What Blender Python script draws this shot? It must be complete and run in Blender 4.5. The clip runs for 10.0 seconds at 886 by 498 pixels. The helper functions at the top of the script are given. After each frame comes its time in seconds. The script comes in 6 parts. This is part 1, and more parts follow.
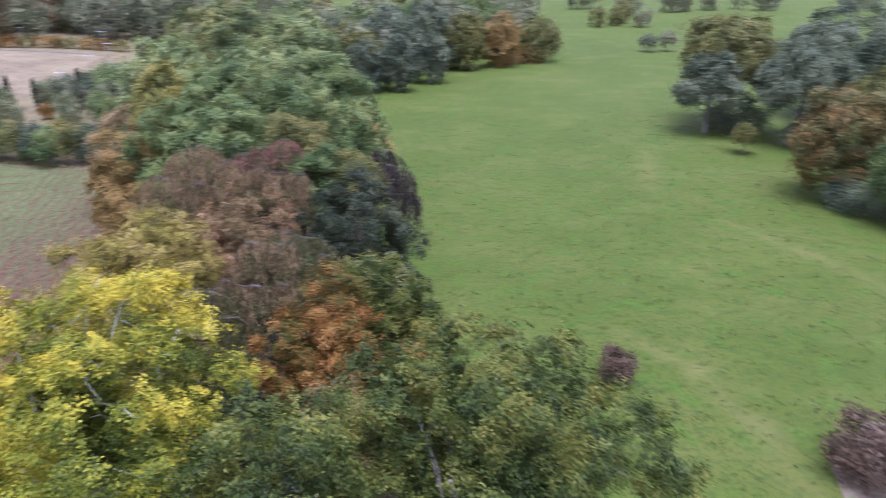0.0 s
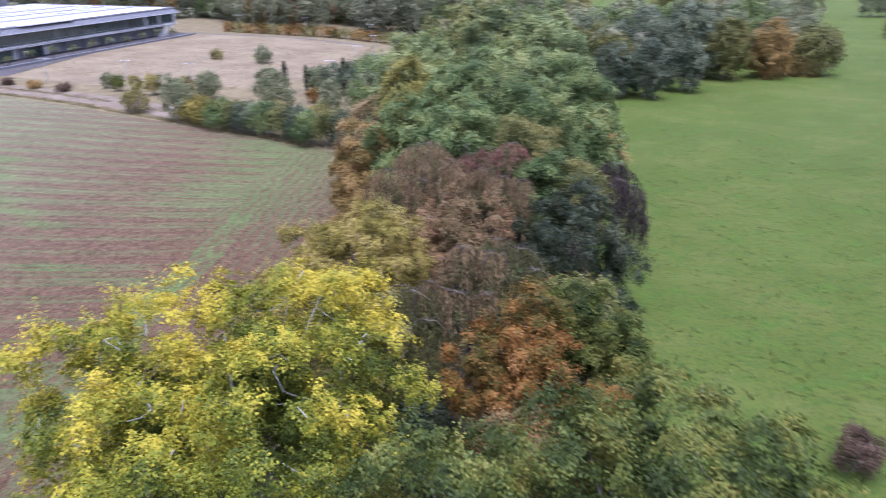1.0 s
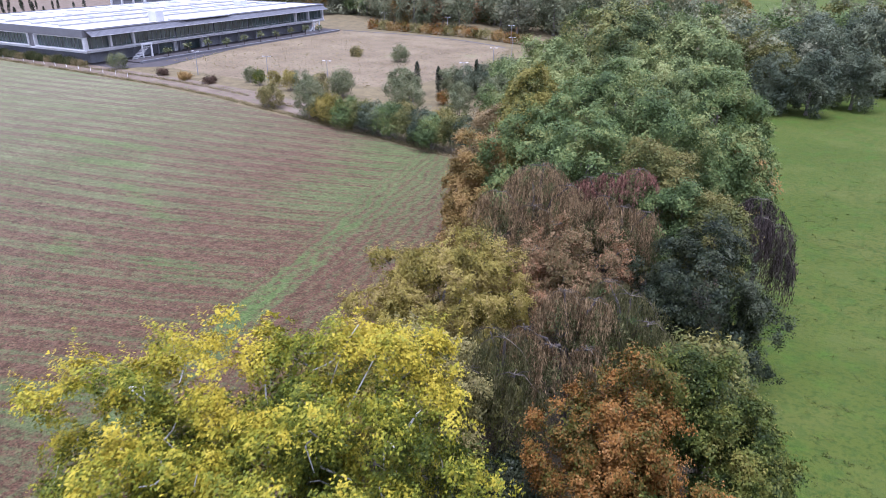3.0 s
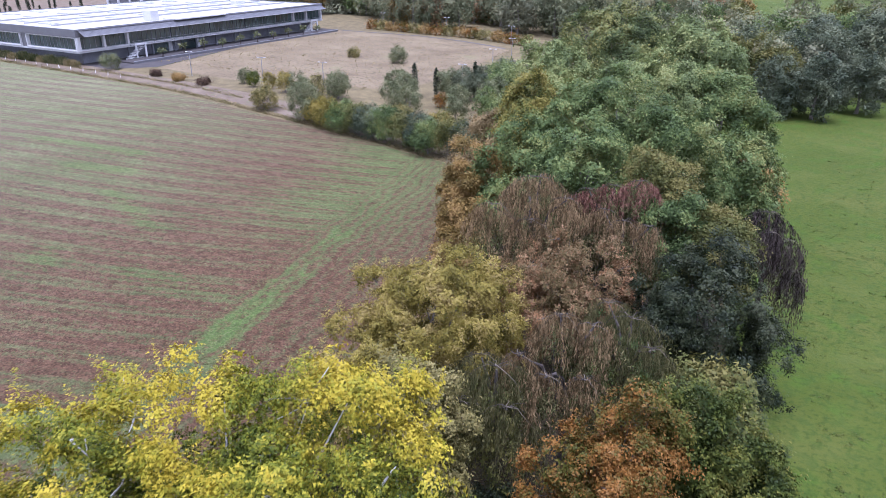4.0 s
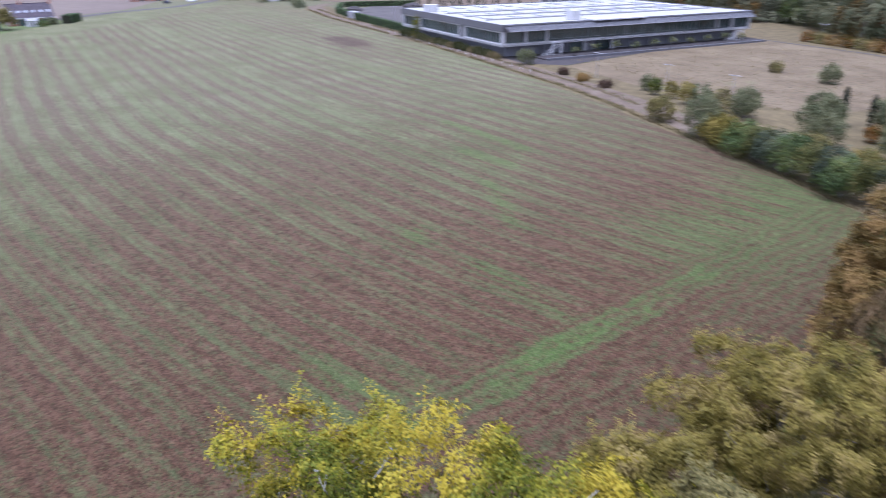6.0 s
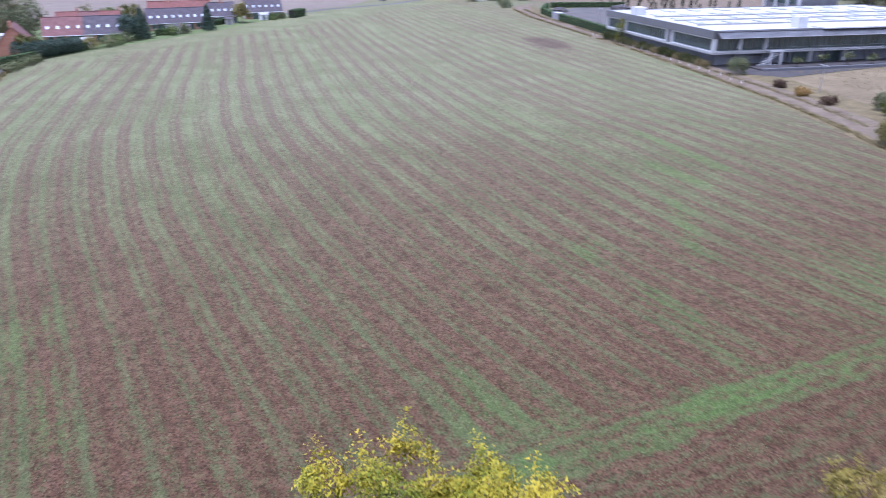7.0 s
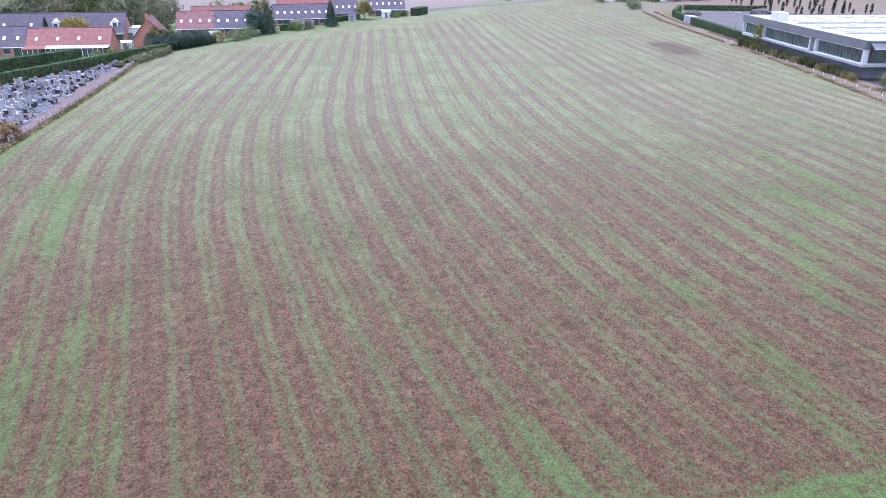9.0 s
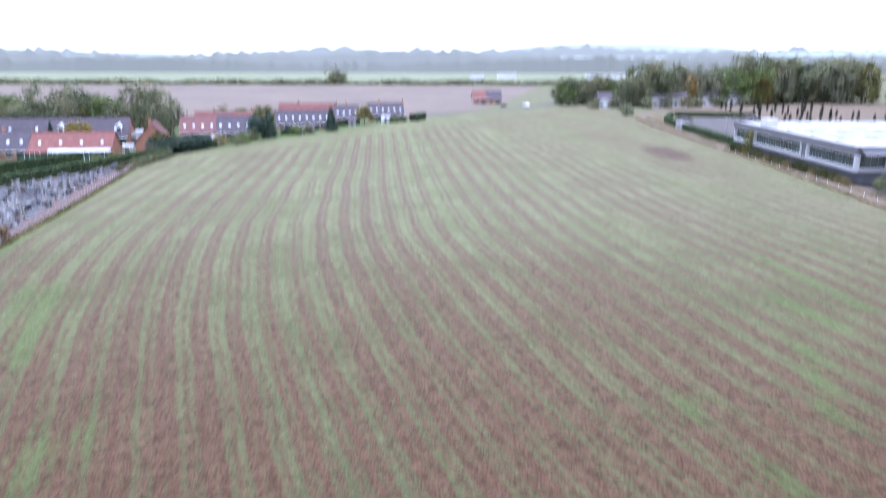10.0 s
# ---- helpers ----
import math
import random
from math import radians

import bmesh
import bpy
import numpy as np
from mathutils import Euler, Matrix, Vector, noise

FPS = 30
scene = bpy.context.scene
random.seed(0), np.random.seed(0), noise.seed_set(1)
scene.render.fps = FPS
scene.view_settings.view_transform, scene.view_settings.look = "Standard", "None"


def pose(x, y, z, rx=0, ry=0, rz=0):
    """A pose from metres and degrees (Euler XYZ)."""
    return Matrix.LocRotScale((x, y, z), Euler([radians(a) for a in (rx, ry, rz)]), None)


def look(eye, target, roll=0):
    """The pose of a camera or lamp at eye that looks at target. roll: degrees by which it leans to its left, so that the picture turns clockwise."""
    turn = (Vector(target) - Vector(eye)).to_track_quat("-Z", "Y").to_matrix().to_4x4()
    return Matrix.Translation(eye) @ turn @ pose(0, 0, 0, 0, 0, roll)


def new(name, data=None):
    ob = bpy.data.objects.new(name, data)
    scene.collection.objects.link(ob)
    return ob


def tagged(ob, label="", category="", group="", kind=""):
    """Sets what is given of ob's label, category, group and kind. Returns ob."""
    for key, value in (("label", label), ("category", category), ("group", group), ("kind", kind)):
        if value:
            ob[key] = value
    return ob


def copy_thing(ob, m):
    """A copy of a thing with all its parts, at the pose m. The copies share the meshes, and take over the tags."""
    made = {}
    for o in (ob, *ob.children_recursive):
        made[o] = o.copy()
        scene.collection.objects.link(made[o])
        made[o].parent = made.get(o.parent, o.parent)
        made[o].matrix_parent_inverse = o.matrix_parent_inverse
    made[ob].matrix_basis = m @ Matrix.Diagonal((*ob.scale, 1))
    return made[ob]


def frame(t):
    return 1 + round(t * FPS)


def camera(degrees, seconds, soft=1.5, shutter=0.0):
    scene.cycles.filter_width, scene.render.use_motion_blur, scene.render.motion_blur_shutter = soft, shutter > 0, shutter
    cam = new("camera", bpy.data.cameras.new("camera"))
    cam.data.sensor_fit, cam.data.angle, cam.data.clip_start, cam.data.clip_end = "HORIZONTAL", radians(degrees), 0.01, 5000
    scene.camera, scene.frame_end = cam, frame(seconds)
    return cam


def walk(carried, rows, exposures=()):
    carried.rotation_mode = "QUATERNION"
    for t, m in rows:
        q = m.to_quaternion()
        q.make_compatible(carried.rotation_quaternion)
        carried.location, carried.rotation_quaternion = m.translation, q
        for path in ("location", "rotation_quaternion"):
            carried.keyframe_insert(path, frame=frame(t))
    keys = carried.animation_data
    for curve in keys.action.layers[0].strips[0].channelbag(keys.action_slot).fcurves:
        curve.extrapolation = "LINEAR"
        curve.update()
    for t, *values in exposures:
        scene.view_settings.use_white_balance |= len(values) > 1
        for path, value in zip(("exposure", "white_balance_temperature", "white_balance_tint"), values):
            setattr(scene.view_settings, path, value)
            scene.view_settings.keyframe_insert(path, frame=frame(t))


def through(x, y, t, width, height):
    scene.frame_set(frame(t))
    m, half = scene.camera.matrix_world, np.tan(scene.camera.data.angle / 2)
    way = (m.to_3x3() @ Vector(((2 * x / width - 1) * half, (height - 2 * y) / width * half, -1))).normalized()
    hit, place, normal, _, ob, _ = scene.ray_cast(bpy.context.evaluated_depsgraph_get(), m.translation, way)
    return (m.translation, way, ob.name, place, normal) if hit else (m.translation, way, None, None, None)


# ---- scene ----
cam = camera(64.1, 10.0, soft=0.7, shutter=0.55)
# seconds, x, y, z, yaw, pitch, roll (a drone at 28 m, its gimbal held at one tilt until it lifts at the end)
PATH = [
    (0, -0.14, 0.19, 27.85, -0.25, -23.25, -0.19),
    (0.5, 0.19, 1.52, 27.84, 9.94, -23.23, -0.20),
    (1, 0.44, 2.97, 27.89, 19.54, -23.26, -0.22),
    (1.5, 0.57, 4.39, 27.95, 26.65, -23.30, -0.22),
    (2, 0.65, 5.92, 27.98, 30.79, -23.30, -0.11),
    (2.5, 0.44, 7.28, 28.02, 31.00, -23.33, -0.04),
    (4, -0.78, 11.44, 28.06, 31.07, -23.39, 0.11),
    (4.5, -1.36, 12.64, 28.10, 34.82, -23.39, 0.06),
    (5, -2.03, 14.06, 28.02, 44.03, -23.31, 0.12),
    (5.5, -2.53, 15.24, 28.09, 53.25, -23.32, 0.05),
    (6, -3.27, 16.45, 28.11, 63.27, -23.32, 0.01),
    (7.5, -6.66, 20.28, 28.03, 85.55, -23.28, -0.17),
    (8, -7.87, 21.42, 28.00, 89.33, -23.29, -0.10),
    (8.5, -9.01, 22.05, 28.03, 89.27, -23.35, -0.06),
    (9, -10.46, 22.71, 27.99, 89.30, -23.38, 0.04),
    (9.5, -11.74, 23.13, 28.00, 89.31, -23.40, 0.10),
    (9.6, -12.02, 23.24, 28.0, 89.31, -22.98, 0.12),
    (9.7, -12.29, 23.35, 28.0, 89.31, -21.90, 0.13),
    (9.8, -12.57, 23.45, 28.0, 89.31, -19.70, 0.15),
    (9.9, -12.84, 23.56, 28.0, 89.31, -17.65, 0.16),
    (10, -13.12, 23.67, 28.05, 89.31, -15.43, 0.18),
]
walk(cam, [(t, pose(x, y, z, 90 + pitch, 0, yaw) @ pose(0, 0, 0, 0, 0, roll)) for t, x, y, z, yaw, pitch, roll in PATH],
     [(0.0, 2.46, 4920, 34), (1.2, 2.40, 4920, 32), (2.5, 2.26, 4980, 30), (4.5, 2.18, 4980, 30), (5.5, 1.86, 4950, 29), (6.2, 1.86, 4900, 29), (7.5, 2.20, 4800, 27), (9.5, 2.34, 4800, 27), (10.0, 2.30, 4850, 25)])

# ---- world and sun: an overcast autumn day ----
world = bpy.data.worlds.new("overcast_sky")
scene.world = world
world.use_nodes = True
wn, wl = world.node_tree.nodes, world.node_tree.links
wn.clear()
sky = wn.new("ShaderNodeTexSky")
sky.sky_type, sky.sun_disc = "NISHITA", False
sky.sun_elevation, sky.sun_rotation = radians(81), radians(153)
sky.air_density, sky.dust_density, sky.ozone_density = 1.4, 0.2, 1.0
grey = wn.new("ShaderNodeHueSaturation")
grey.inputs["Saturation"].default_value = 0.03
back = wn.new("ShaderNodeBackground")
back.inputs["Strength"].default_value = 0.064
wout = wn.new("ShaderNodeOutputWorld")
wl.new(sky.outputs["Color"], grey.inputs["Color"])
wl.new(grey.outputs["Color"], back.inputs["Color"])
wl.new(back.outputs["Background"], wout.inputs["Surface"])
sun = new("sun", bpy.data.lights.new("sun", "SUN"))
sun.data.energy, sun.data.angle, sun.data.color = 1.5, radians(40), (1.0, 0.97, 0.92)
sun.matrix_world = look((0, 0, 60), (-4, 8, 0))


# ---- materials ----
class Nodes:
    """A small builder for node materials."""

    def __init__(self, name, rough=0.8, metal=0.0):
        self.m = bpy.data.materials.new(name)
        self.m.use_nodes = True
        self.t = self.m.node_tree
        self.b = self.t.nodes["Principled BSDF"]
        self.b.inputs["Roughness"].default_value = rough
        self.b.inputs["Metallic"].default_value = metal
        self.b.inputs["Specular IOR Level"].default_value = 0.25

    def n(self, kind, **kw):
        node = self.t.nodes.new("ShaderNode" + kind)
        for k, v in kw.items():
            if k in node.inputs:
                self.put(v, node.inputs[k])
        return node

    def put(self, v, socket):
        if isinstance(v, bpy.types.NodeSocket):
            self.t.links.new(v, socket)
        else:
            socket.default_value = v

    def math(self, op, a, b=0.0, c=0.0):
        node = self.t.nodes.new("ShaderNodeMath")
        node.operation = op
        for v, s in zip((a, b, c), node.inputs):
            self.put(v, s)
        return node.outputs[0]

    def coords(self, world_space=True):
        if world_space:
            return self.t.nodes.new("ShaderNodeNewGeometry").outputs["Position"]
        return self.t.nodes.new("ShaderNodeTexCoord").outputs["Object"]

    def noise(self, scale, detail=4.0, where=None, rough=0.55):
        node = self.n("TexNoise", Scale=scale, Detail=detail, Roughness=rough)
        self.put(where if where is not None else self.coords(), node.inputs["Vector"])
        return node.outputs["Fac"]

    def ramp(self, fac, stops):
        node = self.t.nodes.new("ShaderNodeValToRGB")
        cr = node.color_ramp
        while len(cr.elements) < len(stops):
            cr.elements.new(0.5)
        for e, (p, c) in zip(cr.elements, stops):
            e.position, e.color = p, (*c, 1)
        self.put(fac, node.inputs["Fac"])
        return node.outputs["Color"]

    def mix(self, fac, a, b, how="MIX"):
        node = self.t.nodes.new("ShaderNodeMix")
        node.data_type, node.blend_type = "RGBA", how
        self.put(fac, node.inputs["Factor"])
        for v, s in ((a, node.inputs["A"]), (b, node.inputs["B"])):
            if isinstance(v, tuple) and len(v) == 3:
                v = (*v, 1)
            self.put(v, s)
        return node.outputs["Result"]

    def smooth(self, v, lo, hi, a=0.0, b=1.0):
        node = self.t.nodes.new("ShaderNodeMapRange")
        node.interpolation_type = "SMOOTHSTEP"
        for x, s in zip((v, lo, hi, a, b), node.inputs):
            self.put(x, s)
        return node.outputs[0]

    def bump(self, height, strength=0.5, distance=0.05):
        node = self.n("Bump", Strength=strength, Distance=distance, Height=height)
        self.t.links.new(node.outputs["Normal"], self.b.inputs["Normal"])

    def colour(self, c):
        self.put((*c, 1) if isinstance(c, tuple) and len(c) == 3 else c, self.b.inputs["Base Color"])
        return self


def plain(name, c, rough=0.7, metal=0.0, vary=0.25, scale=2.0, bump=0.0, own=False):
    """A surface of one colour with stains at two scales."""
    k = Nodes(name, rough, metal)
    w = k.coords(not own)
    f = k.math("ADD", k.math("MULTIPLY", k.noise(scale, 6, w), 0.6), k.math("MULTIPLY", k.noise(scale * 9, 3, w), 0.4))
    lo, hi = tuple(v * (1 - vary) for v in c), tuple(min(1, v * (1 + vary)) for v in c)
    k.colour(k.ramp(f, [(0.3, lo), (0.7, hi)]))
    if bump:
        k.bump(k.noise(scale * 12, 3, w), bump, 0.03)
    return k.m


def leafy(name, stops, patch=0.5, gloss=0.5, through=0.2, turned=None, grain=0.3, hang=False):
    """Leaves: each its own tint, with patches of tint over the crown, and some light passing through."""
    k = Nodes(name, gloss)
    k.b.inputs["Specular IOR Level"].default_value = 0.1
    g = k.t.nodes.new("ShaderNodeNewGeometry")
    info = k.t.nodes.new("ShaderNodeObjectInfo")
    where = k.coords()
    if hang:  # one tint down the whole length of a hanging shoot
        flow = k.n("Mapping", Vector=where)
        flow.inputs["Scale"].default_value = (5.0, 5.0, 0.35)
        where = flow.outputs[0]
    f = k.math("ADD", k.math("MULTIPLY", g.outputs["Random Per Island"], grain), k.smooth(k.noise(patch, 3, where), 0.28, 0.72, 0.0, 1 - grain))
    f = k.math("ADD", f, k.math("MULTIPLY", k.math("SUBTRACT", k.noise(2.4, 2, where), 0.5), 0.9))
    f = k.math("ADD", f, k.math("MULTIPLY", k.math("SUBTRACT", info.outputs["Random"], 0.5), 0.14))
    if turned:  # the topmost leaves turn colour first
        high = k.n("SeparateXYZ", Vector=k.coords()).outputs["Z"]
        f = k.math("ADD", f, k.smooth(high, turned[0], turned[1], -turned[2], turned[2]))
    c = k.ramp(f, stops)
    k.colour(c)
    thin = k.n("BsdfTranslucent", Color=c)
    mix = k.t.nodes.new("ShaderNodeMixShader")
    mix.inputs[0].default_value = through
    k.t.links.new(k.b.outputs[0], mix.inputs[1])
    k.t.links.new(thin.outputs[0], mix.inputs[2])
    k.t.links.new(mix.outputs[0], k.t.nodes["Material Output"].inputs["Surface"])
    return k.m


def three(a, b, c, d=None):
    s = [(0.22, a), (0.45, b), (0.68, c)]
    return s + [(0.9, d)] if d else s


# pasture: mown grass with darker tufts, worn paler ways
k = Nodes("pasture_grass", 0.9)
k.b.inputs["Specular IOR Level"].default_value = 0.12
big, mid, fine = k.noise(0.035, 4), k.noise(0.35, 5), k.noise(2.6, 4)
c = k.ramp(big, [(0.3, (0.050, 0.067, 0.009)), (0.55, (0.065, 0.082, 0.013)), (0.75, (0.087, 0.094, 0.024))])
c = k.mix(k.smooth(k.noise(0.09, 5), 0.46, 0.66, 0.0, 0.45), c, (0.094, 0.094, 0.025))
c = k.mix(k.smooth(mid, 0.5, 0.72), c, (0.053, 0.092, 0.011))
c = k.mix(k.smooth(fine, 0.50, 0.62, 0.0, 0.7), c, (0.030, 0.052, 0.008))
c = k.mix(k.smooth(k.noise(0.9, 4, None, 0.7), 0.50, 0.60, 0.0, 0.55), c, (0.036, 0.064, 0.011))
c = k.mix(k.smooth(k.noise(0.12, 6, None, 0.65), 0.48, 0.70, 0.0, 0.45), c, (0.096, 0.104, 0.028))
c = k.mix(k.smooth(k.noise(7.0, 2), 0.5, 0.75, 0.0, 0.5), c, (0.088, 0.104, 0.022))
pos = k.coords()
sep = k.n("SeparateXYZ", Vector=pos)
X, Y = sep.outputs["X"], sep.outputs["Y"]


def tongue(k, X, Y, x0, y0, x1, y1, w):
    """A soft-edged streak from one place to another, w wide."""
    dx, dy = x1 - x0, y1 - y0
    n = math.hypot(dx, dy)
    along = k.math("DIVIDE", k.math("ADD", k.math("MULTIPLY", k.math("SUBTRACT", X, x0), dx / n), k.math("MULTIPLY", k.math("SUBTRACT", Y, y0), dy / n)), n)
    along = k.math("MINIMUM", k.math("MAXIMUM", along, 0.0), 1.0)
    px = k.math("SUBTRACT", X, k.math("ADD", x0, k.math("MULTIPLY", along, dx)))
    py = k.math("SUBTRACT", Y, k.math("ADD", y0, k.math("MULTIPLY", along, dy)))
    d = k.math("SQRT", k.math("ADD", k.math("MULTIPLY", px, px), k.math("MULTIPLY", py, py)))
    d = k.math("ADD", d, k.math("MULTIPLY", k.math("SUBTRACT", k.noise(0.5, 3), 0.5), 3.0))
    return k.smooth(d, -w * 0.6, w * 1.5, 0.75, 0.0)


for a in ((14, 48, 18, 43, 1.0), (18, 43, 20, 36, 1.2), (20, 36, 20, 26, 2.0), (31, 72, 36, 63, 1.2), (36, 63, 41, 52, 2.0), (30, 100, 26, 84, 2.0)):
    c = k.mix(k.math("MULTIPLY", tongue(k, X, Y, *a), 0.6), c, (0.122, 0.112, 0.040))
c = k.mix(1.0, c, (0.94, 0.96, 0.74), "MULTIPLY")
# hazy beige put into the grass colour far to the west
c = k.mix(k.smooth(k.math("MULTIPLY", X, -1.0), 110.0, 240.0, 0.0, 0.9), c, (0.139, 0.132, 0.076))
k.colour(c)
k.bump(k.math("ADD", fine, k.noise(9.0, 3)), 0.9, 0.12)
M_GRASS = k.m

# drilled field: red-brown soil with bands of young crop that bend with the drill
k = Nodes("drilled_field", 0.95)
k.b.inputs["Specular IOR Level"].default_value = 0.1
pos = k.coords()
sep = k.n("SeparateXYZ", Vector=pos)
X, Y = sep.outputs["X"], sep.outputs["Y"]
soft = k.math("LOGARITHM", k.math("ADD", 1.0, k.math("POWER", math.e, k.math("DIVIDE", k.math("ADD", X, 100.0), 15.0))), math.e)
v = k.math("SUBTRACT", k.math("SUBTRACT", Y, k.math("MULTIPLY", X, 0.075)), k.math("MULTIPLY", soft, 4.6))
v = k.math("ADD", v, k.math("MULTIPLY", k.math("SUBTRACT", k.noise(0.03, 2), 0.5), 2.0))
v = k.math("ADD", v, k.math("MULTIPLY", k.math("SUBTRACT", k.noise(0.4, 3), 0.5), 0.4))
band = k.math("MULTIPLY", k.math("SINE", k.math("MULTIPLY", v, 2 * math.pi / 3.686)), 0.5)
wide = k.math("MULTIPLY", k.math("SINE", k.math("MULTIPLY", v, 2 * math.pi / 25.8)), 0.10)
# a pair of greener wheel lines at every sixth pass of the drill
pair = k.math("ABSOLUTE", k.math("MULTIPLY", k.math("SUBTRACT", k.math("FRACT", k.math("DIVIDE", k.math("ADD", v, 3.7), 25.8)), 0.5), 25.8))
wheels = k.smooth(k.math("ABSOLUTE", k.math("SUBTRACT", pair, 0.9)), 0.15, 0.75, 0.55, 0.0)
wide = k.math("ADD", wide, k.math("MULTIPLY", wheels, k.smooth(k.math("MULTIPLY", X, -1.0), 75.0, 125.0)))
rows_ = k.math("MULTIPLY", k.math("SINE", k.math("MULTIPLY", v, 2 * math.pi / 1.15)), 0.32)
patchy = k.math("MULTIPLY", k.math("SUBTRACT", k.noise(0.028, 5), 0.5), 1.4)
tufts = k.math("MULTIPLY", k.math("SUBTRACT", k.noise(1.6, 4), 0.5), 0.9)
along = k.t.nodes.new("ShaderNodeCombineXYZ")
k.put(k.math("MULTIPLY", X, 0.3), along.inputs[0])
k.put(k.math("MULTIPLY", v, 1.9), along.inputs[1])
streaks = k.math("MULTIPLY", k.math("SUBTRACT", k.noise(1.0, 5, along.outputs[0], 0.62), 0.5), 1.7)
tufts = k.math("ADD", tufts, streaks)
specks = k.math("MULTIPLY", k.math("SUBTRACT", k.noise(2.6, 7, None, 0.85), 0.5), 5.2)
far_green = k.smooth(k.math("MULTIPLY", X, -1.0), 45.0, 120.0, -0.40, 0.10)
# the headland: a fresh green wheel way along the trees, drilled along its length outside it
way = k.math("SUBTRACT", X, k.math("SUBTRACT", -29.5, k.math("MULTIPLY", Y, 0.245)))
wob = k.math("ADD", way, k.math("MULTIPLY", k.math("SUBTRACT", k.noise(0.25, 3), 0.5), 3.0))
inner = k.smooth(way, -5.0, -0.5, 1.0, 0.0)
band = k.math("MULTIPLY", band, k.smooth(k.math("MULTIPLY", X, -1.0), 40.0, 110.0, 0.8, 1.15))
band = k.math("MULTIPLY", band, k.smooth(k.noise(0.06, 3), 0.3, 0.7, 0.5, 1.2))
edge_rows = k.math("MULTIPLY", k.math("SINE", k.math("MULTIPLY", wob, 2 * math.pi / 1.3)), 0.34)
band = k.math("ADD", k.math("MULTIPLY", k.math("ADD", band, k.math("ADD", rows_, wide)), inner), k.math("MULTIPLY", edge_rows, k.math("SUBTRACT", 1.0, inner)))
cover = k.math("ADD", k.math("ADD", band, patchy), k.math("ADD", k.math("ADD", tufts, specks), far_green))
south = k.math("SUBTRACT", k.math("ADD", k.math("MULTIPLY", X, 0.583), k.math("MULTIPLY", Y, 0.813)), -140.6)
turning = k.math("MULTIPLY", k.smooth(south, -1.0, 2.0, 1.0, 0.0), k.smooth(k.math("MULTIPLY", X, -1.0), 165.0, 192.0))
cover = k.math("ADD", k.math("SUBTRACT", cover, k.math("MULTIPLY", band, turning)), k.math("MULTIPLY", turning, 0.3))
lane = k.math("MULTIPLY", k.smooth(k.math("ABSOLUTE", wob), 0.5, 2.9, 1.05, 0.0), k.smooth(Y, 24.0, 30.0))
lane = k.math("MULTIPLY", lane, k.smooth(Y, 56.0, 84.0, 1.0, 0.45))
corner = k.math("MULTIPLY", k.smooth(k.math("ABSOLUTE", k.math("ADD", wob, 4.0)), 2.0, 16.0, 0.62, 0.0), k.smooth(Y, 50.0, 74.0))
lane = k.math("MULTIPLY", lane, k.smooth(k.noise(0.16, 4, None, 0.7), 0.36, 0.62, 0.35, 1.1))
lane = k.math("MAXIMUM", lane, corner)
bare = k.smooth(wob, 2.2, 5.5, 0.0, -0.12)


lush = lane
for a in ((-42, 49, -56, 47, 2.2), (-36, 28, -46, 28, 3.0), (-40, 33, -43, 29, 4.0), (-64, 44, -66, 45, 2.5), (-80, 65, -86, 62, 2.4), (-52, -6, -60, -4, 4.0), (-74, -15, -90, -21, 3.2), (-62, 55, -75, 59, 1.6), (-84, 70, -100, 66, 1.8), (-38, -2, -54, -8, 3.6), (-44, 2, -52, -1, 1.8)):
    lush = k.math("MAXIMUM", lush, tongue(k, X, Y, *a))
verge = k.smooth(k.math("ADD", Y, k.math("MULTIPLY", X, -0.16)), -19.5, -13.5, 1.0, 0.0)
lush = k.math("MAXIMUM", lush, k.math("MULTIPLY", verge, 0.9))
# the scorched patch near the works
px, py = k.math("MULTIPLY", k.math("ADD", X, 201.0), 0.07), k.math("MULTIPLY", k.math("SUBTRACT", Y, 86.0), 0.2)
scorch = k.smooth(k.math("ADD", k.math("ADD", k.math("MULTIPLY", px, px), k.math("MULTIPLY", py, py)), k.math("MULTIPLY", k.noise(0.14, 5), 3.0)), 1.6, 3.2, 1.0, 0.0)
cover = k.math("SUBTRACT", k.math("ADD", k.math("SUBTRACT", cover, bare), k.math("MULTIPLY", lush, 1.0)), k.math("MULTIPLY", scorch, 0.9))
soil = k.ramp(k.noise(0.9, 6), [(0.3, (0.078, 0.044, 0.025)), (0.55, (0.125, 0.073, 0.045)), (0.75, (0.162, 0.102, 0.066))])
soil = k.mix(k.smooth(k.noise(8.0, 3), 0.55, 0.7, 0.0, 0.6), soil, (0.211, 0.135, 0.089))
# dark specks: the shadows of clods put into the soil colour
soil = k.mix(k.smooth(k.noise(5.5, 3), 0.36, 0.5, 0.5, 0.0), soil, (0.036, 0.018, 0.012))
# haze put into the colours: soil and crop pale and grey with distance
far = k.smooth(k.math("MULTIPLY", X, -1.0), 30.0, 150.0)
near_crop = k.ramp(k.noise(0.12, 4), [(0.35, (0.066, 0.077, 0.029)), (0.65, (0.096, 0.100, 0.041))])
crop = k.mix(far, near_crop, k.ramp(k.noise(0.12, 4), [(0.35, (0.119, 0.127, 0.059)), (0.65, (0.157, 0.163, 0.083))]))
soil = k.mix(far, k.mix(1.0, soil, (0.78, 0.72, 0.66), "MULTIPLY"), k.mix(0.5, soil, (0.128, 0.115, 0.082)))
soil = k.mix(k.math("MULTIPLY", scorch, 0.6), soil, (0.056, 0.036, 0.030))
crop = k.mix(k.math("MULTIPLY", lush, 0.7), crop, (0.072, 0.118, 0.026))
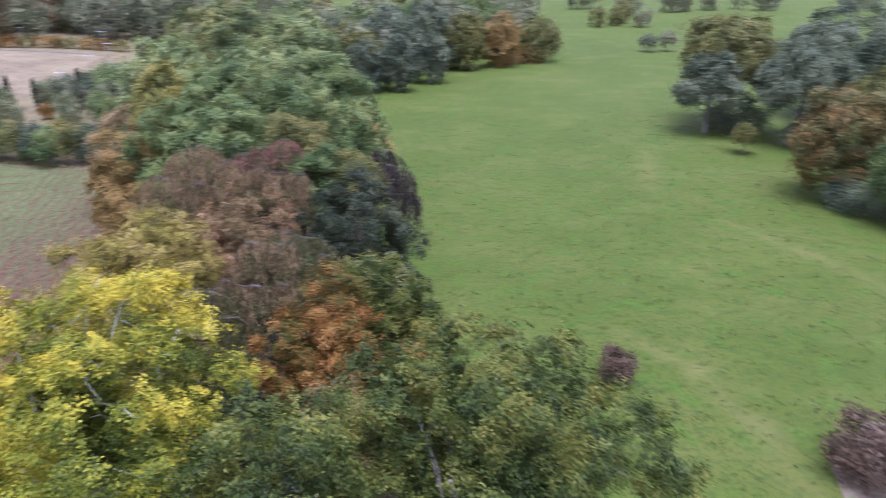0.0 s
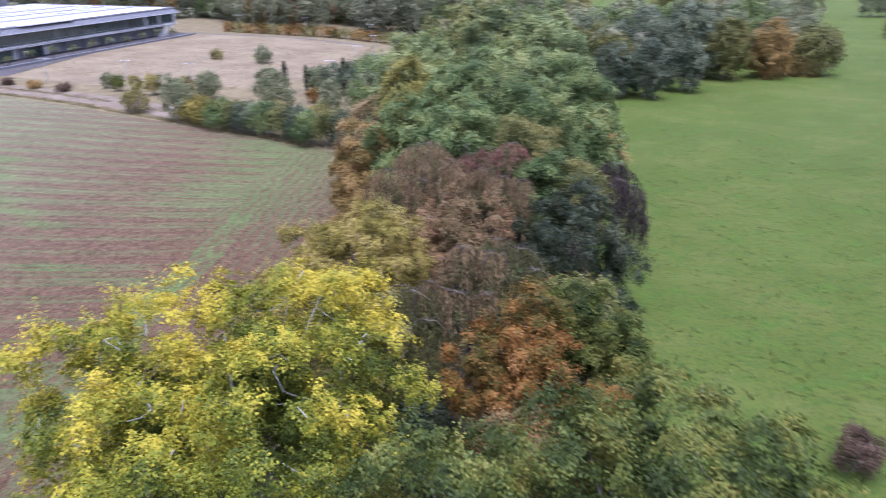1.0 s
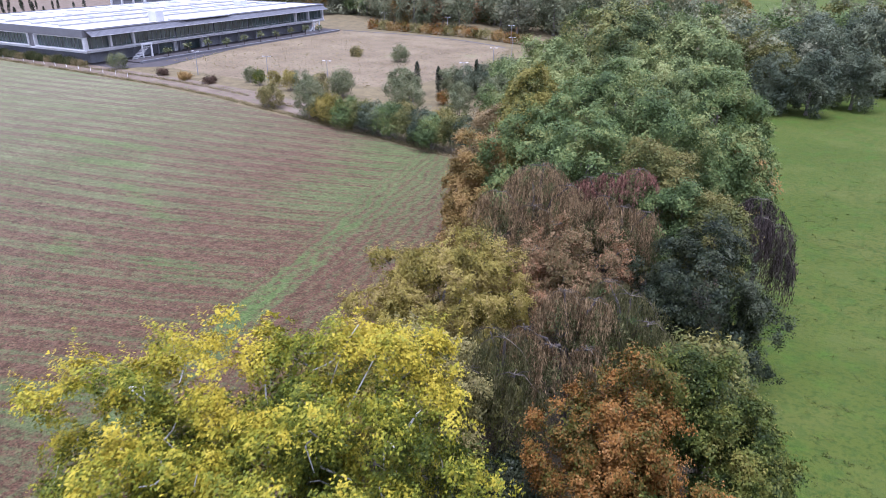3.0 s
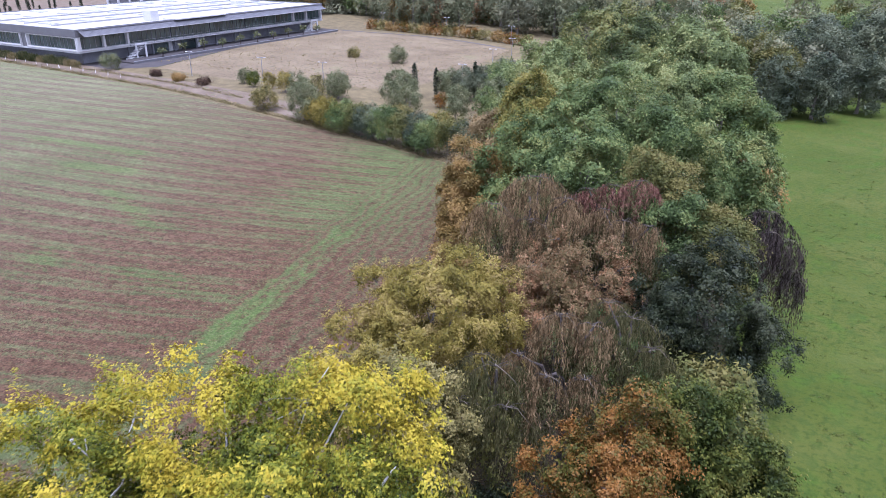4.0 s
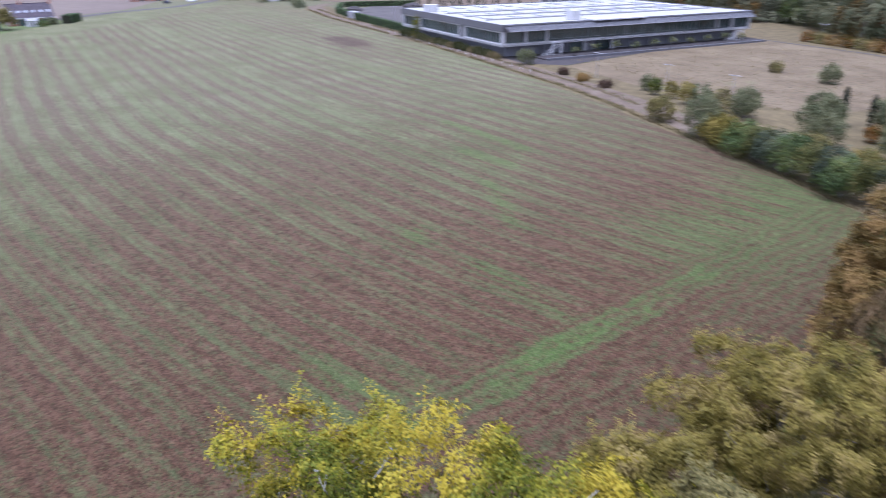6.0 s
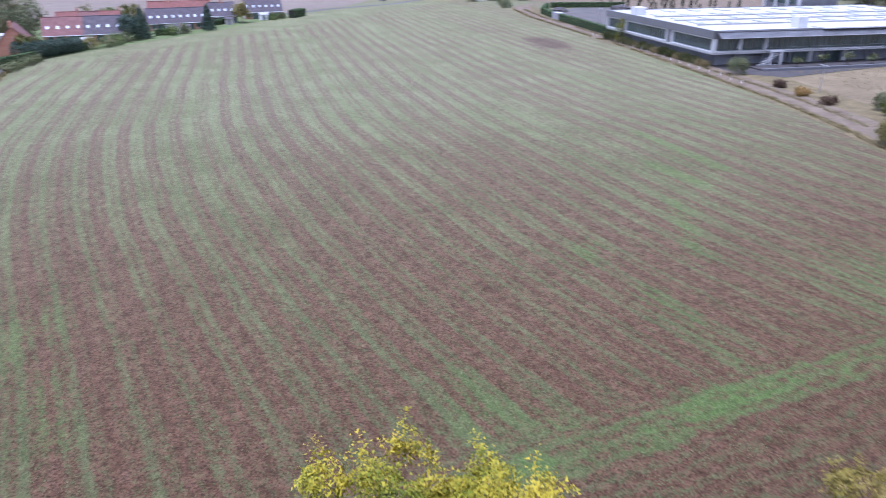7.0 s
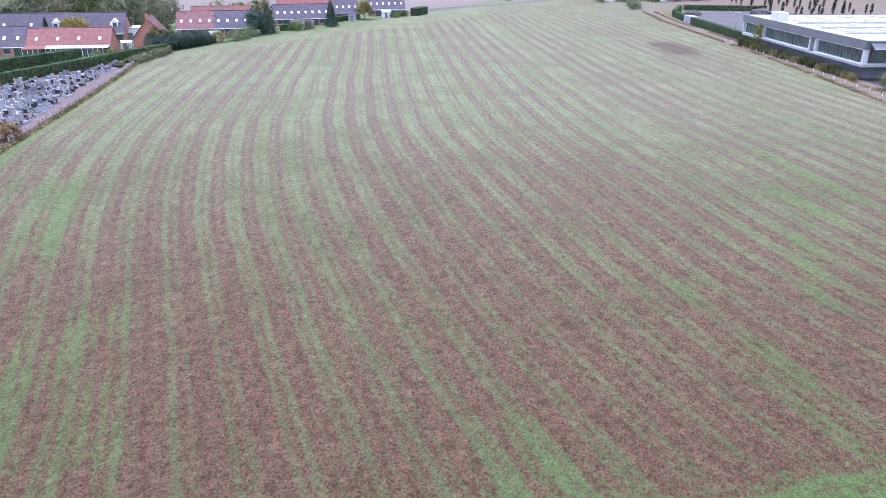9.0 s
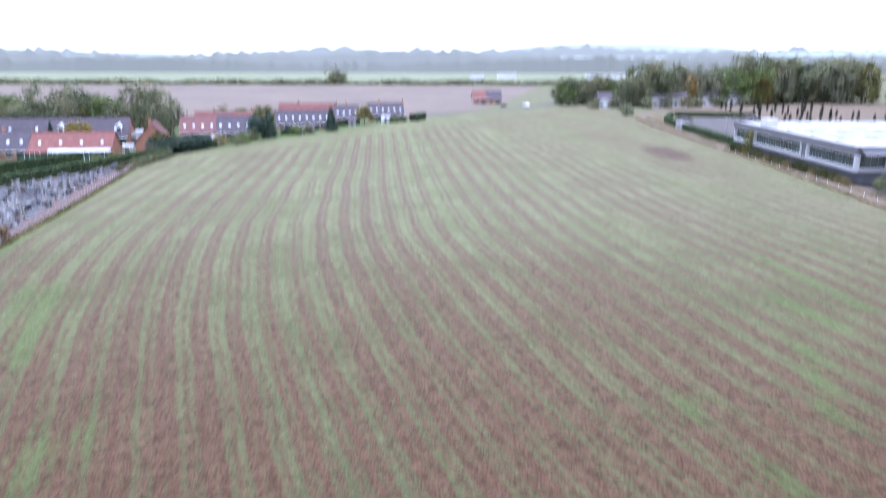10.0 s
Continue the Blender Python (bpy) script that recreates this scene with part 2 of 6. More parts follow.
crop = k.mix(k.smooth(k.noise(5.0, 4, None, 0.8), 0.5, 0.62, 0.0, 0.5), crop, (0.149, 0.152, 0.073))
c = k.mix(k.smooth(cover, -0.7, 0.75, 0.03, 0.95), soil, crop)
# highlights and shadows of clods multiplied into the colour, fine then coarse
clod_shades = k.ramp(k.noise(5.5, 6, None, 0.9), [(0.36, (0.60, 0.59, 0.57)), (0.5, (1.05, 1.05, 1.05)), (0.64, (1.5, 1.48, 1.42))])
c = k.mix(1.0, c, clod_shades, "MULTIPLY")
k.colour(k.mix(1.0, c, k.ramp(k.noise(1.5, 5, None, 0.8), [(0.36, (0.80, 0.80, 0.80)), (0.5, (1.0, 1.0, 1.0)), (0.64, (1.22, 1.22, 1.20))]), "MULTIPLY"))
k.bump(k.noise(3.2, 7, None, 0.75), 0.9, 0.3)
M_FIELD = k.m

# dry plot beside the works: pale dead grass over gravel
k = Nodes("dry_plot", 0.95)
c = k.ramp(k.noise(0.12, 5), [(0.3, (0.119, 0.087, 0.047)), (0.55, (0.161, 0.122, 0.068)), (0.75, (0.194, 0.151, 0.086))])
c = k.mix(k.smooth(k.noise(1.5, 4), 0.54, 0.66), c, (0.073, 0.061, 0.029))
c = k.mix(k.smooth(k.noise(0.06, 3), 0.62, 0.75), c, (0.121, 0.122, 0.048))
k.colour(c)
k.bump(k.noise(3.0, 4), 0.8, 0.1)
M_PLOT = k.m
k = Nodes("earth_track", 0.95)
c = k.ramp(k.noise(0.35, 5), [(0.3, (0.099, 0.071, 0.046)), (0.6, (0.149, 0.112, 0.076)), (0.8, (0.178, 0.142, 0.099))])
k.colour(k.mix(k.smooth(k.noise(1.1, 4), 0.55, 0.72), c, (0.099, 0.106, 0.046)))
k.bump(k.noise(4.0, 4), 0.7, 0.08)
M_TRACK = k.m
M_ROUGH = plain("rough_verge", (0.120, 0.093, 0.043), 0.95, vary=0.5, scale=0.4, bump=0.9)
M_TARMAC = plain("worn_tarmac", (0.087, 0.077, 0.068), 0.9, vary=0.35, scale=0.25, bump=0.2)
M_GRAVEL = plain("red_gravel", (0.119, 0.081, 0.068), 0.95, vary=0.3, scale=0.8, bump=0.5)
M_BROWNFIELD = plain("far_ploughland", (0.142, 0.112, 0.084), 0.95, vary=0.2, scale=0.02)
M_GREENFIELD = plain("far_pasture", (0.166, 0.180, 0.101), 0.95, vary=0.15, scale=0.02)
M_LAWN = plain("garden_lawn", (0.097, 0.119, 0.040), 0.95, vary=0.4, scale=0.25, bump=0.6)
M_PAVING = plain("dark_paving", (0.055, 0.048, 0.045), 0.9, vary=0.35, scale=0.6, bump=0.3)
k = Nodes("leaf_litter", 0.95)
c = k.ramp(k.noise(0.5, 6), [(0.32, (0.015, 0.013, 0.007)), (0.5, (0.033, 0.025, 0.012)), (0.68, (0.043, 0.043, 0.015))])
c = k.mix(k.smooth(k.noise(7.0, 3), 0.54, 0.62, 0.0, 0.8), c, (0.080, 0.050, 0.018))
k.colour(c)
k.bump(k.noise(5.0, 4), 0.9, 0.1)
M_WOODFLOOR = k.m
M_BARK = plain("grey_bark", (0.16, 0.14, 0.115), 0.9, vary=0.4, scale=3.0, bump=0.8)
M_PALEBARK = plain("pale_bark", (0.36, 0.34, 0.29), 0.85, vary=0.35, scale=3.0, bump=0.6)
M_BUFFBARK = plain("buff_bark", (0.15, 0.125, 0.088), 0.9, vary=0.5, scale=4.0, bump=0.8)
M_DARKBARK = plain("dark_bark", (0.07, 0.058, 0.048), 0.95, vary=0.4, scale=3.0, bump=0.8)
M_ROOF = plain("white_roofing", (0.370, 0.360, 0.326), 0.5, vary=0.08, scale=0.15)
M_FASCIA = plain("grey_fascia_metal", (0.152, 0.150, 0.154), 0.45, 0.3, vary=0.15, scale=0.5)
M_WHITE = plain("white_concrete", (0.50, 0.495, 0.485), 0.6, vary=0.15, scale=0.5)
M_CONCRETE = plain("grey_concrete", (0.33, 0.325, 0.32), 0.85, vary=0.3, scale=0.6, bump=0.3)
M_DARKWALL = plain("dark_cladding", (0.17, 0.172, 0.182), 0.6, vary=0.3, scale=0.5)
k = Nodes("window_glass", 0.06)
k.b.inputs["Specular IOR Level"].default_value = 0.8
k.colour(k.ramp(k.noise(0.3, 2), [(0.35, (0.035, 0.052, 0.050)), (0.65, (0.075, 0.105, 0.098))]))
M_GLASS = k.m
M_STEEL = plain("galvanised_steel", (0.30, 0.30, 0.31), 0.5, 0.6, vary=0.2)
M_WOODPOST = plain("weathered_post", (0.34, 0.31, 0.28), 0.9, vary=0.35, scale=3.0)


def masonry(name, a, b, mortar, w=0.22, h=0.065):
    k = Nodes(name, 0.9)
    t = k.n("TexBrick", Scale=1.0, Color1=(*a, 1), Color2=(*b, 1), Mortar=(*mortar, 1))
    t.inputs["Mortar Size"].default_value, t.inputs["Brick Width"].default_value, t.inputs["Row Height"].default_value = 0.008, w, h
    m = k.n("Mapping", Vector=k.coords(False))
    m.inputs["Rotation"].default_value = (radians(90), 0, radians(90))
    k.put(m.outputs[0], t.inputs["Vector"])
    k.colour(k.mix(k.smooth(k.noise(0.4, 4), 0.4, 0.7, 0.0, 0.4), t.outputs["Color"], tuple(v * 0.7 for v in a)))
    return k.m


M_BRICK = masonry("orange_brick", (0.36, 0.16, 0.10), (0.42, 0.20, 0.13), (0.35, 0.31, 0.27))


def tiles(name, c):
    """Roof tiles: courses as relief, blotches of moss and weather."""
    k = Nodes(name, 0.75)
    w = k.coords(False)
    s = k.n("SeparateXYZ", Vector=w)
    course = k.math("FRACT", k.math("MULTIPLY", s.outputs["Z"], 4.5))
    pan = k.math("SINE", k.math("MULTIPLY", s.outputs["Y"], 2 * math.pi / 0.3))
    col = k.ramp(k.noise(0.9, 6, w), [(0.3, tuple(v * 0.72 for v in c)), (0.6, c), (0.8, tuple(v * 1.25 for v in c))])
    k.colour(k.mix(k.math("MULTIPLY", course, 0.25), col, tuple(v * 0.55 for v in c)))
    k.bump(k.math("ADD", course, k.math("MULTIPLY", pan, 0.3)), 0.7, 0.04)
    return k.m


M_REDTILE = tiles("red_roof_tiles", (0.200, 0.083, 0.066))
M_DARKTILE = tiles("dark_roof_tiles", (0.085, 0.07, 0.078))
M_MIXTILE = tiles("brown_roof_tiles", (0.168, 0.082, 0.072))
M_SKYLIGHT = plain("bright_skylight", (0.42, 0.45, 0.48), 0.2, vary=0.1)
M_RENDER = plain("white_render", (0.70, 0.69, 0.67), 0.85, vary=0.12, scale=0.8)
M_GRANITES = [plain("grey_granite", (0.145, 0.145, 0.152), 0.35, vary=0.25, scale=4.0), plain("pale_stone", (0.304, 0.297, 0.284), 0.6, vary=0.2, scale=3.0), plain("black_granite", (0.033, 0.033, 0.036), 0.2, vary=0.3, scale=4.0), plain("worn_cement", (0.205, 0.201, 0.191), 0.9, vary=0.3, scale=3.0)]

L_YELLOW = leafy("yellow_leaves", three((0.050, 0.066, 0.009), (0.135, 0.148, 0.012), (0.262, 0.232, 0.016), (0.385, 0.302, 0.022)), 0.28, turned=(8.0, 15.6, 0.21))
L_GREEN = leafy("green_leaves", three((0.029, 0.042, 0.009), (0.060, 0.076, 0.013), (0.111, 0.119, 0.020), (0.166, 0.145, 0.027)), 0.5)
L_MIDGREEN = leafy("mid_green_leaves", three((0.055, 0.081, 0.025), (0.093, 0.129, 0.037), (0.139, 0.173, 0.051), (0.203, 0.210, 0.061)), 0.3)
L_DARK = leafy("dark_evergreen_leaves", three((0.014, 0.019, 0.009), (0.026, 0.034, 0.014), (0.049, 0.055, 0.026)), 0.6, 0.4, 0.12)
L_ORANGE = leafy("orange_leaves", three((0.067, 0.067, 0.011), (0.151, 0.084, 0.017), (0.232, 0.101, 0.020), (0.277, 0.151, 0.043)), 0.33, grain=0.4)
L_FLECKED = leafy("olive_leaves_with_orange_flecks", three((0.056, 0.066, 0.020), (0.092, 0.092, 0.026), (0.132, 0.109, 0.033), (0.224, 0.106, 0.033)), 0.3, grain=0.6)
# ash and far dark woods: own greens, lightened to carry the haze
L_ASH = leafy("haze_paled_green_leaves", three((0.091, 0.117, 0.040), (0.147, 0.180, 0.059), (0.207, 0.234, 0.074), (0.264, 0.269, 0.093)), 0.2)
L_HAZEDARK = leafy("haze_dulled_green_leaves", three((0.089, 0.095, 0.054), (0.130, 0.133, 0.075), (0.184, 0.179, 0.098)), 0.2)
L_WOOD = leafy("woodland_leaves", three((0.049, 0.062, 0.034), (0.082, 0.098, 0.053), (0.129, 0.142, 0.077)), 0.2)
L_OLIVE = leafy("olive_yellow_leaves", three((0.122, 0.102, 0.020), (0.198, 0.162, 0.028), (0.257, 0.201, 0.041), (0.290, 0.221, 0.073)), 0.35)
L_PALE = leafy("faded_olive_leaves", three((0.089, 0.083, 0.025), (0.155, 0.135, 0.041), (0.218, 0.182, 0.056), (0.264, 0.221, 0.083)), 0.7, grain=0.6)
L_PURPLE = leafy("copper_beech_leaves", three((0.108, 0.084, 0.030), (0.194, 0.124, 0.054), (0.283, 0.167, 0.085), (0.343, 0.152, 0.055)), 0.3, grain=0.5)
L_WEEP = leafy("withered_weeping_twigs", three((0.073, 0.054, 0.023), (0.154, 0.105, 0.048), (0.316, 0.220, 0.108)), 1.0, 0.85, grain=0.15, hang=True)
L_WEEPGREEN = leafy("olive_weeping_twigs", three((0.043, 0.046, 0.015), (0.082, 0.083, 0.028), (0.151, 0.134, 0.054)), 1.0, 0.85, grain=0.2, hang=True)
L_WEEPDARK = leafy("dark_weeping_twigs", three((0.013, 0.011, 0.009), (0.045, 0.033, 0.028), (0.106, 0.083, 0.066)), 1.0, 0.85, grain=0.2, hang=True)
L_RED = leafy("dark_red_leaves", three((0.066, 0.036, 0.024), (0.178, 0.080, 0.054), (0.304, 0.167, 0.112)), 1.0, 0.85, grain=0.2, hang=True)
L_RUSSET = leafy("russet_leaves", three((0.138, 0.096, 0.024), (0.214, 0.137, 0.037), (0.276, 0.176, 0.058)), 0.4)
L_OLIVEGREEN = leafy("olive_green_leaves", three((0.066, 0.073, 0.019), (0.107, 0.110, 0.028), (0.158, 0.140, 0.039)), 0.5)
# far woods: leaf colour paled and greyed in place of distance haze
L_HAZEGREEN = leafy("haze_greyed_green_leaves", three((0.092, 0.105, 0.051), (0.139, 0.149, 0.076), (0.190, 0.189, 0.097), (0.236, 0.201, 0.097)), 0.12)
L_SHRUB = leafy("grey_green_shrub_leaves", three((0.076, 0.086, 0.036), (0.122, 0.135, 0.061), (0.175, 0.175, 0.081)), 0.5)
L_HEDGE = leafy("clipped_hedge_leaves", three((0.039, 0.067, 0.027), (0.062, 0.101, 0.034), (0.101, 0.140, 0.050)), 0.8)
L_BLUECON = leafy("blue_green_needles", three((0.032, 0.051, 0.034), (0.055, 0.079, 0.054), (0.081, 0.106, 0.074)), 0.6)
L_REED = leafy("dry_reeds", three((0.133, 0.114, 0.040), (0.206, 0.167, 0.073), (0.280, 0.220, 0.112)), 0.5)
L_CROP = leafy("crop_leaves", three((0.083, 0.096, 0.030), (0.109, 0.119, 0.043), (0.145, 0.149, 0.059)), 0.15)
L_BROWN = leafy("brown_twigs", three((0.046, 0.030, 0.018), (0.079, 0.050, 0.030), (0.125, 0.079, 0.050)), 0.6)
L_REEDGREEN = leafy("green_reeds", three((0.053, 0.062, 0.020), (0.091, 0.097, 0.036), (0.144, 0.131, 0.059)), 0.5)
L_TUFT = leafy("grass_tufts", three((0.043, 0.059, 0.008), (0.059, 0.076, 0.012), (0.079, 0.092, 0.020)), 0.15)


# ---- building blocks ----
def lie(x, y=0.0):
    """The height of the land: level pasture, and a field that swells gently to the west."""
    s = min(1.0, max(0.0, (-x - 50.0) / 56.0))
    return 2.5 * s * s * (3 - 2 * s)


def link(name, mesh, mat, parent=None, label=""):
    ob = new(name, mesh)
    for m in mat if isinstance(mat, (list, tuple)) else [mat]:
        mesh.materials.append(m)
    if parent is not None:
        ob.parent = parent
    return tagged(ob, label)


def part(name, bm, mat, parent, label=""):
    mesh = bpy.data.meshes.new(name)
    bm.to_mesh(mesh)
    bm.free()
    return link(name, mesh, mat, parent, label)


def base(name, x, y, rz=0.0, z=None, label="", category="", group="", kind=""):
    ob = new(name)
    ob.empty_display_size = 0.3
    ob.matrix_world = pose(x, y, lie(x) if z is None else z, 0, 0, rz)
    return tagged(ob, label, category, group, kind)


def box(bm, x0, x1, y0, y1, z0, z1, bevel=0.0):
    r = bmesh.ops.create_cube(bm, size=1.0, matrix=Matrix.Translation(((x0 + x1) / 2, (y0 + y1) / 2, (z0 + z1) / 2)) @ Matrix.Diagonal((x1 - x0, y1 - y0, z1 - z0, 1)))
    if bevel:
        edges = list({e for v in r["verts"] for e in v.link_edges})
        bmesh.ops.bevel(bm, geom=edges, offset=bevel, segments=1, affect="EDGES", profile=0.5)
    return bm


def boxed(x0, x1, y0, y1, z0, z1, bevel=0.0):
    return box(bmesh.new(), x0, x1, y0, y1, z0, z1, bevel)


def sheet(name, outline, mat, up, label="", thick=0.0):
    """A flat piece of ground with the given outline that follows the lie of the land."""
    bm = bmesh.new()
    bm.faces.new([bm.verts.new((x, y, 0)) for x, y in outline])
    for i in range(15):
        bmesh.ops.bisect_plane(bm, geom=bm.verts[:] + bm.edges[:] + bm.faces[:], plane_co=(-106 + 4 * i, 0, 0), plane_no=(1, 0, 0))
    for v in bm.verts:
        v.co.z = lie(v.co.x) + up
    bmesh.ops.triangulate(bm, faces=bm.faces[:])
    for f in bm.faces:
        f.normal_update()
        if f.normal.z < 0:
            f.normal_flip()
    return tagged(part(name, bm, mat, None), label, "ground", "", "structure")


def strip(name, line, width, mat, up, label):
    """A way of even width along a line of places."""
    left, right = [], []
    for i, (x, y) in enumerate(line):
        a, b = line[max(0, i - 1)], line[min(len(line) - 1, i + 1)]
        d = Vector((b[0] - a[0], b[1] - a[1])).normalized()
        left.append((x - d.y * width / 2, y + d.x * width / 2))
        right.append((x + d.y * width / 2, y - d.x * width / 2))
    return sheet(name, left + right[::-1], mat, up, label)


def quads(name, P, mat, parent, label=""):
    """One mesh from an array of n leaves of three or four corners."""
    n, c = P.shape[:2]
    mesh = bpy.data.meshes.new(name)
    mesh.vertices.add(c * n)
    mesh.vertices.foreach_set("co", P.reshape(-1).astype(np.float32))
    mesh.loops.add(c * n)
    mesh.loops.foreach_set("vertex_index", np.arange(c * n, dtype=np.int32))
    mesh.polygons.add(n)
    mesh.polygons.foreach_set("loop_start", np.arange(0, c * n, c, dtype=np.int32))
    mesh.update(calc_edges=True)
    return link(name, mesh, mat, parent, label)


def unit(a):
    return a / np.maximum(np.linalg.norm(a, axis=-1, keepdims=True), 1e-9)


def leaves(rng, at, out, size, wide=0.6, droop=0.35):
    """Corners of a folded leaf at each place, its face outwards and up, its tip drooping."""
    n = len(at)
    face = unit(out * 0.95 + rng.normal(0, 0.3, (n, 3)) + (0, 0, 0.25))
    tip = unit(np.cross(face, rng.normal(0, 1, (n, 3))) + out * 0.35 + (0, 0, -droop))
    side = unit(np.cross(tip, face))
    s = size * rng.uniform(0.6, 1.35, (n, 1))
    mid = at + tip * s * 0.45 + face * s * 0.10
    if size >= 0.2 or size < 0.14:  # small and far leaves: simple three-cornered ones
        return np.stack([at - side * s * wide * 0.6, at + tip * s, at + side * s * wide * 0.6], 1)
    return np.stack([at, mid - side * s * wide / 2, at + tip * s, mid + side * s * wide / 2], 1)


def blades(rng, at, out, size, wide=0.55, droop=0.25):
    """Corners of a narrow blade at each place that points along its way."""
    n = len(at)
    tip = unit(out * 0.7 + rng.normal(0, 0.6, (n, 3)) + (0, 0, -droop))
    side = unit(np.cross(tip, unit(out + rng.normal(0, 0.5, (n, 3)) + (0, 0, 0.4))))
    up = np.cross(side, tip)
    s = size * rng.uniform(0.6, 1.35, (n, 1))
    mid = at + tip * s * 0.45 + up * s * 0.12
    return np.stack([at, mid - side * s * wide / 2, at + tip * s, mid + side * s * wide / 2], 1)


def tube(bm, pts, radii, sides=6):
    """A tapering round limb through the places."""
    rings = []
    for i, p in enumerate(pts):
        d = (pts[min(i + 1, len(pts) - 1)] - pts[max(i - 1, 0)]).normalized()
        a = d.orthogonal().normalized()
        b = d.cross(a)
        rings.append([bm.verts.new(p + radii[i] * (math.cos(2 * math.pi * j / sides) * a + math.sin(2 * math.pi * j / sides) * b)) for j in range(sides)])
    for r, q in zip(rings, rings[1:]):
        for j in range(sides):
            bm.faces.new((r[j], r[(j + 1) % sides], q[(j + 1) % sides], q[j]))
    bm.faces.new(rings[-1])
    bm.faces.new(rings[0][::-1])
    return bm


def lobes(rng, n, R, z0, z1, lean=(0, 0), deep=1.55):
    """Places, sizes and outward ways of the clumps that make a domed crown of radius R between two heights."""
    i = np.arange(n) + 0.5
    z = 1 - deep * i / n
    a = i * 2.399963 + rng.normal(0, 0.3, n)
    h = np.sqrt(np.maximum(0, 1 - np.clip(z, -1, 1) ** 2))
    ctr, half = (z0 + z1) / 2, (z1 - z0) / 2
    size = R * rng.uniform(0.19, 0.34, n) * (24 / max(n, 24)) ** 0.33
    one, two = rng.uniform(0, 6.28, 2)
    swell = 1 + 0.09 * np.cos(2 * a + one) + 0.06 * np.cos(3 * a + two + 2 * z)
    far = rng.uniform(0.70, 1.0, n) * np.where(rng.random(n) < 0.16, rng.uniform(0.4, 0.7, n), 1.0)
    flat = (R * swell - size * 0.7) * far
    at = np.stack([np.cos(a) * h * flat + lean[0] * z, np.sin(a) * h * flat + lean[1] * z, ctr + z * (half - size * 0.7) * far], 1)
    return at, size, np.stack([np.cos(a) * h, np.sin(a) * h, z], 1)


def sprays(rng, at, size, leaf, flat=0.75, per=40, out=None):
    """Leaves gathered in sprays: flat tufts that stand out from the outer side of each clump."""
    n = len(at)
    d = unit(rng.normal(0, 1, (n, 3)) + (0, 0, 0.5)) if out is None else unit(rng.normal(0, 0.75, (n, 3)) + out * 0.8 + (0, 0, 0.3))
    reach = size[:, None] * rng.uniform(0.0, 1.0, (n, 1)) ** 0.25
    reach *= 1 + 0.45 * np.abs(rng.normal(0, 1, (n, 1))) * (rng.random((n, 1)) < 0.4)
    mid = at + d * reach * (1, 1, flat)
    side = unit(np.cross(d, rng.normal(0, 1, (n, 3))))
    other = np.cross(d, side)
    lie_ = unit(d * 0.55 + side + (0, 0, -0.25))
    P = mid[:, None] + leaf * (rng.normal(0, 2.0, (n, per, 1)) * lie_[:, None] + rng.normal(0, 1.2, (n, per, 1)) * other[:, None] + rng.normal(0, 0.45, (n, per, 3)))
    face = unit(d * 0.6 + lie_ * 0.35 + rng.normal(0, 0.32, (n, 3)))
    return P.reshape(-1, 3), np.repeat(face, per, 0)


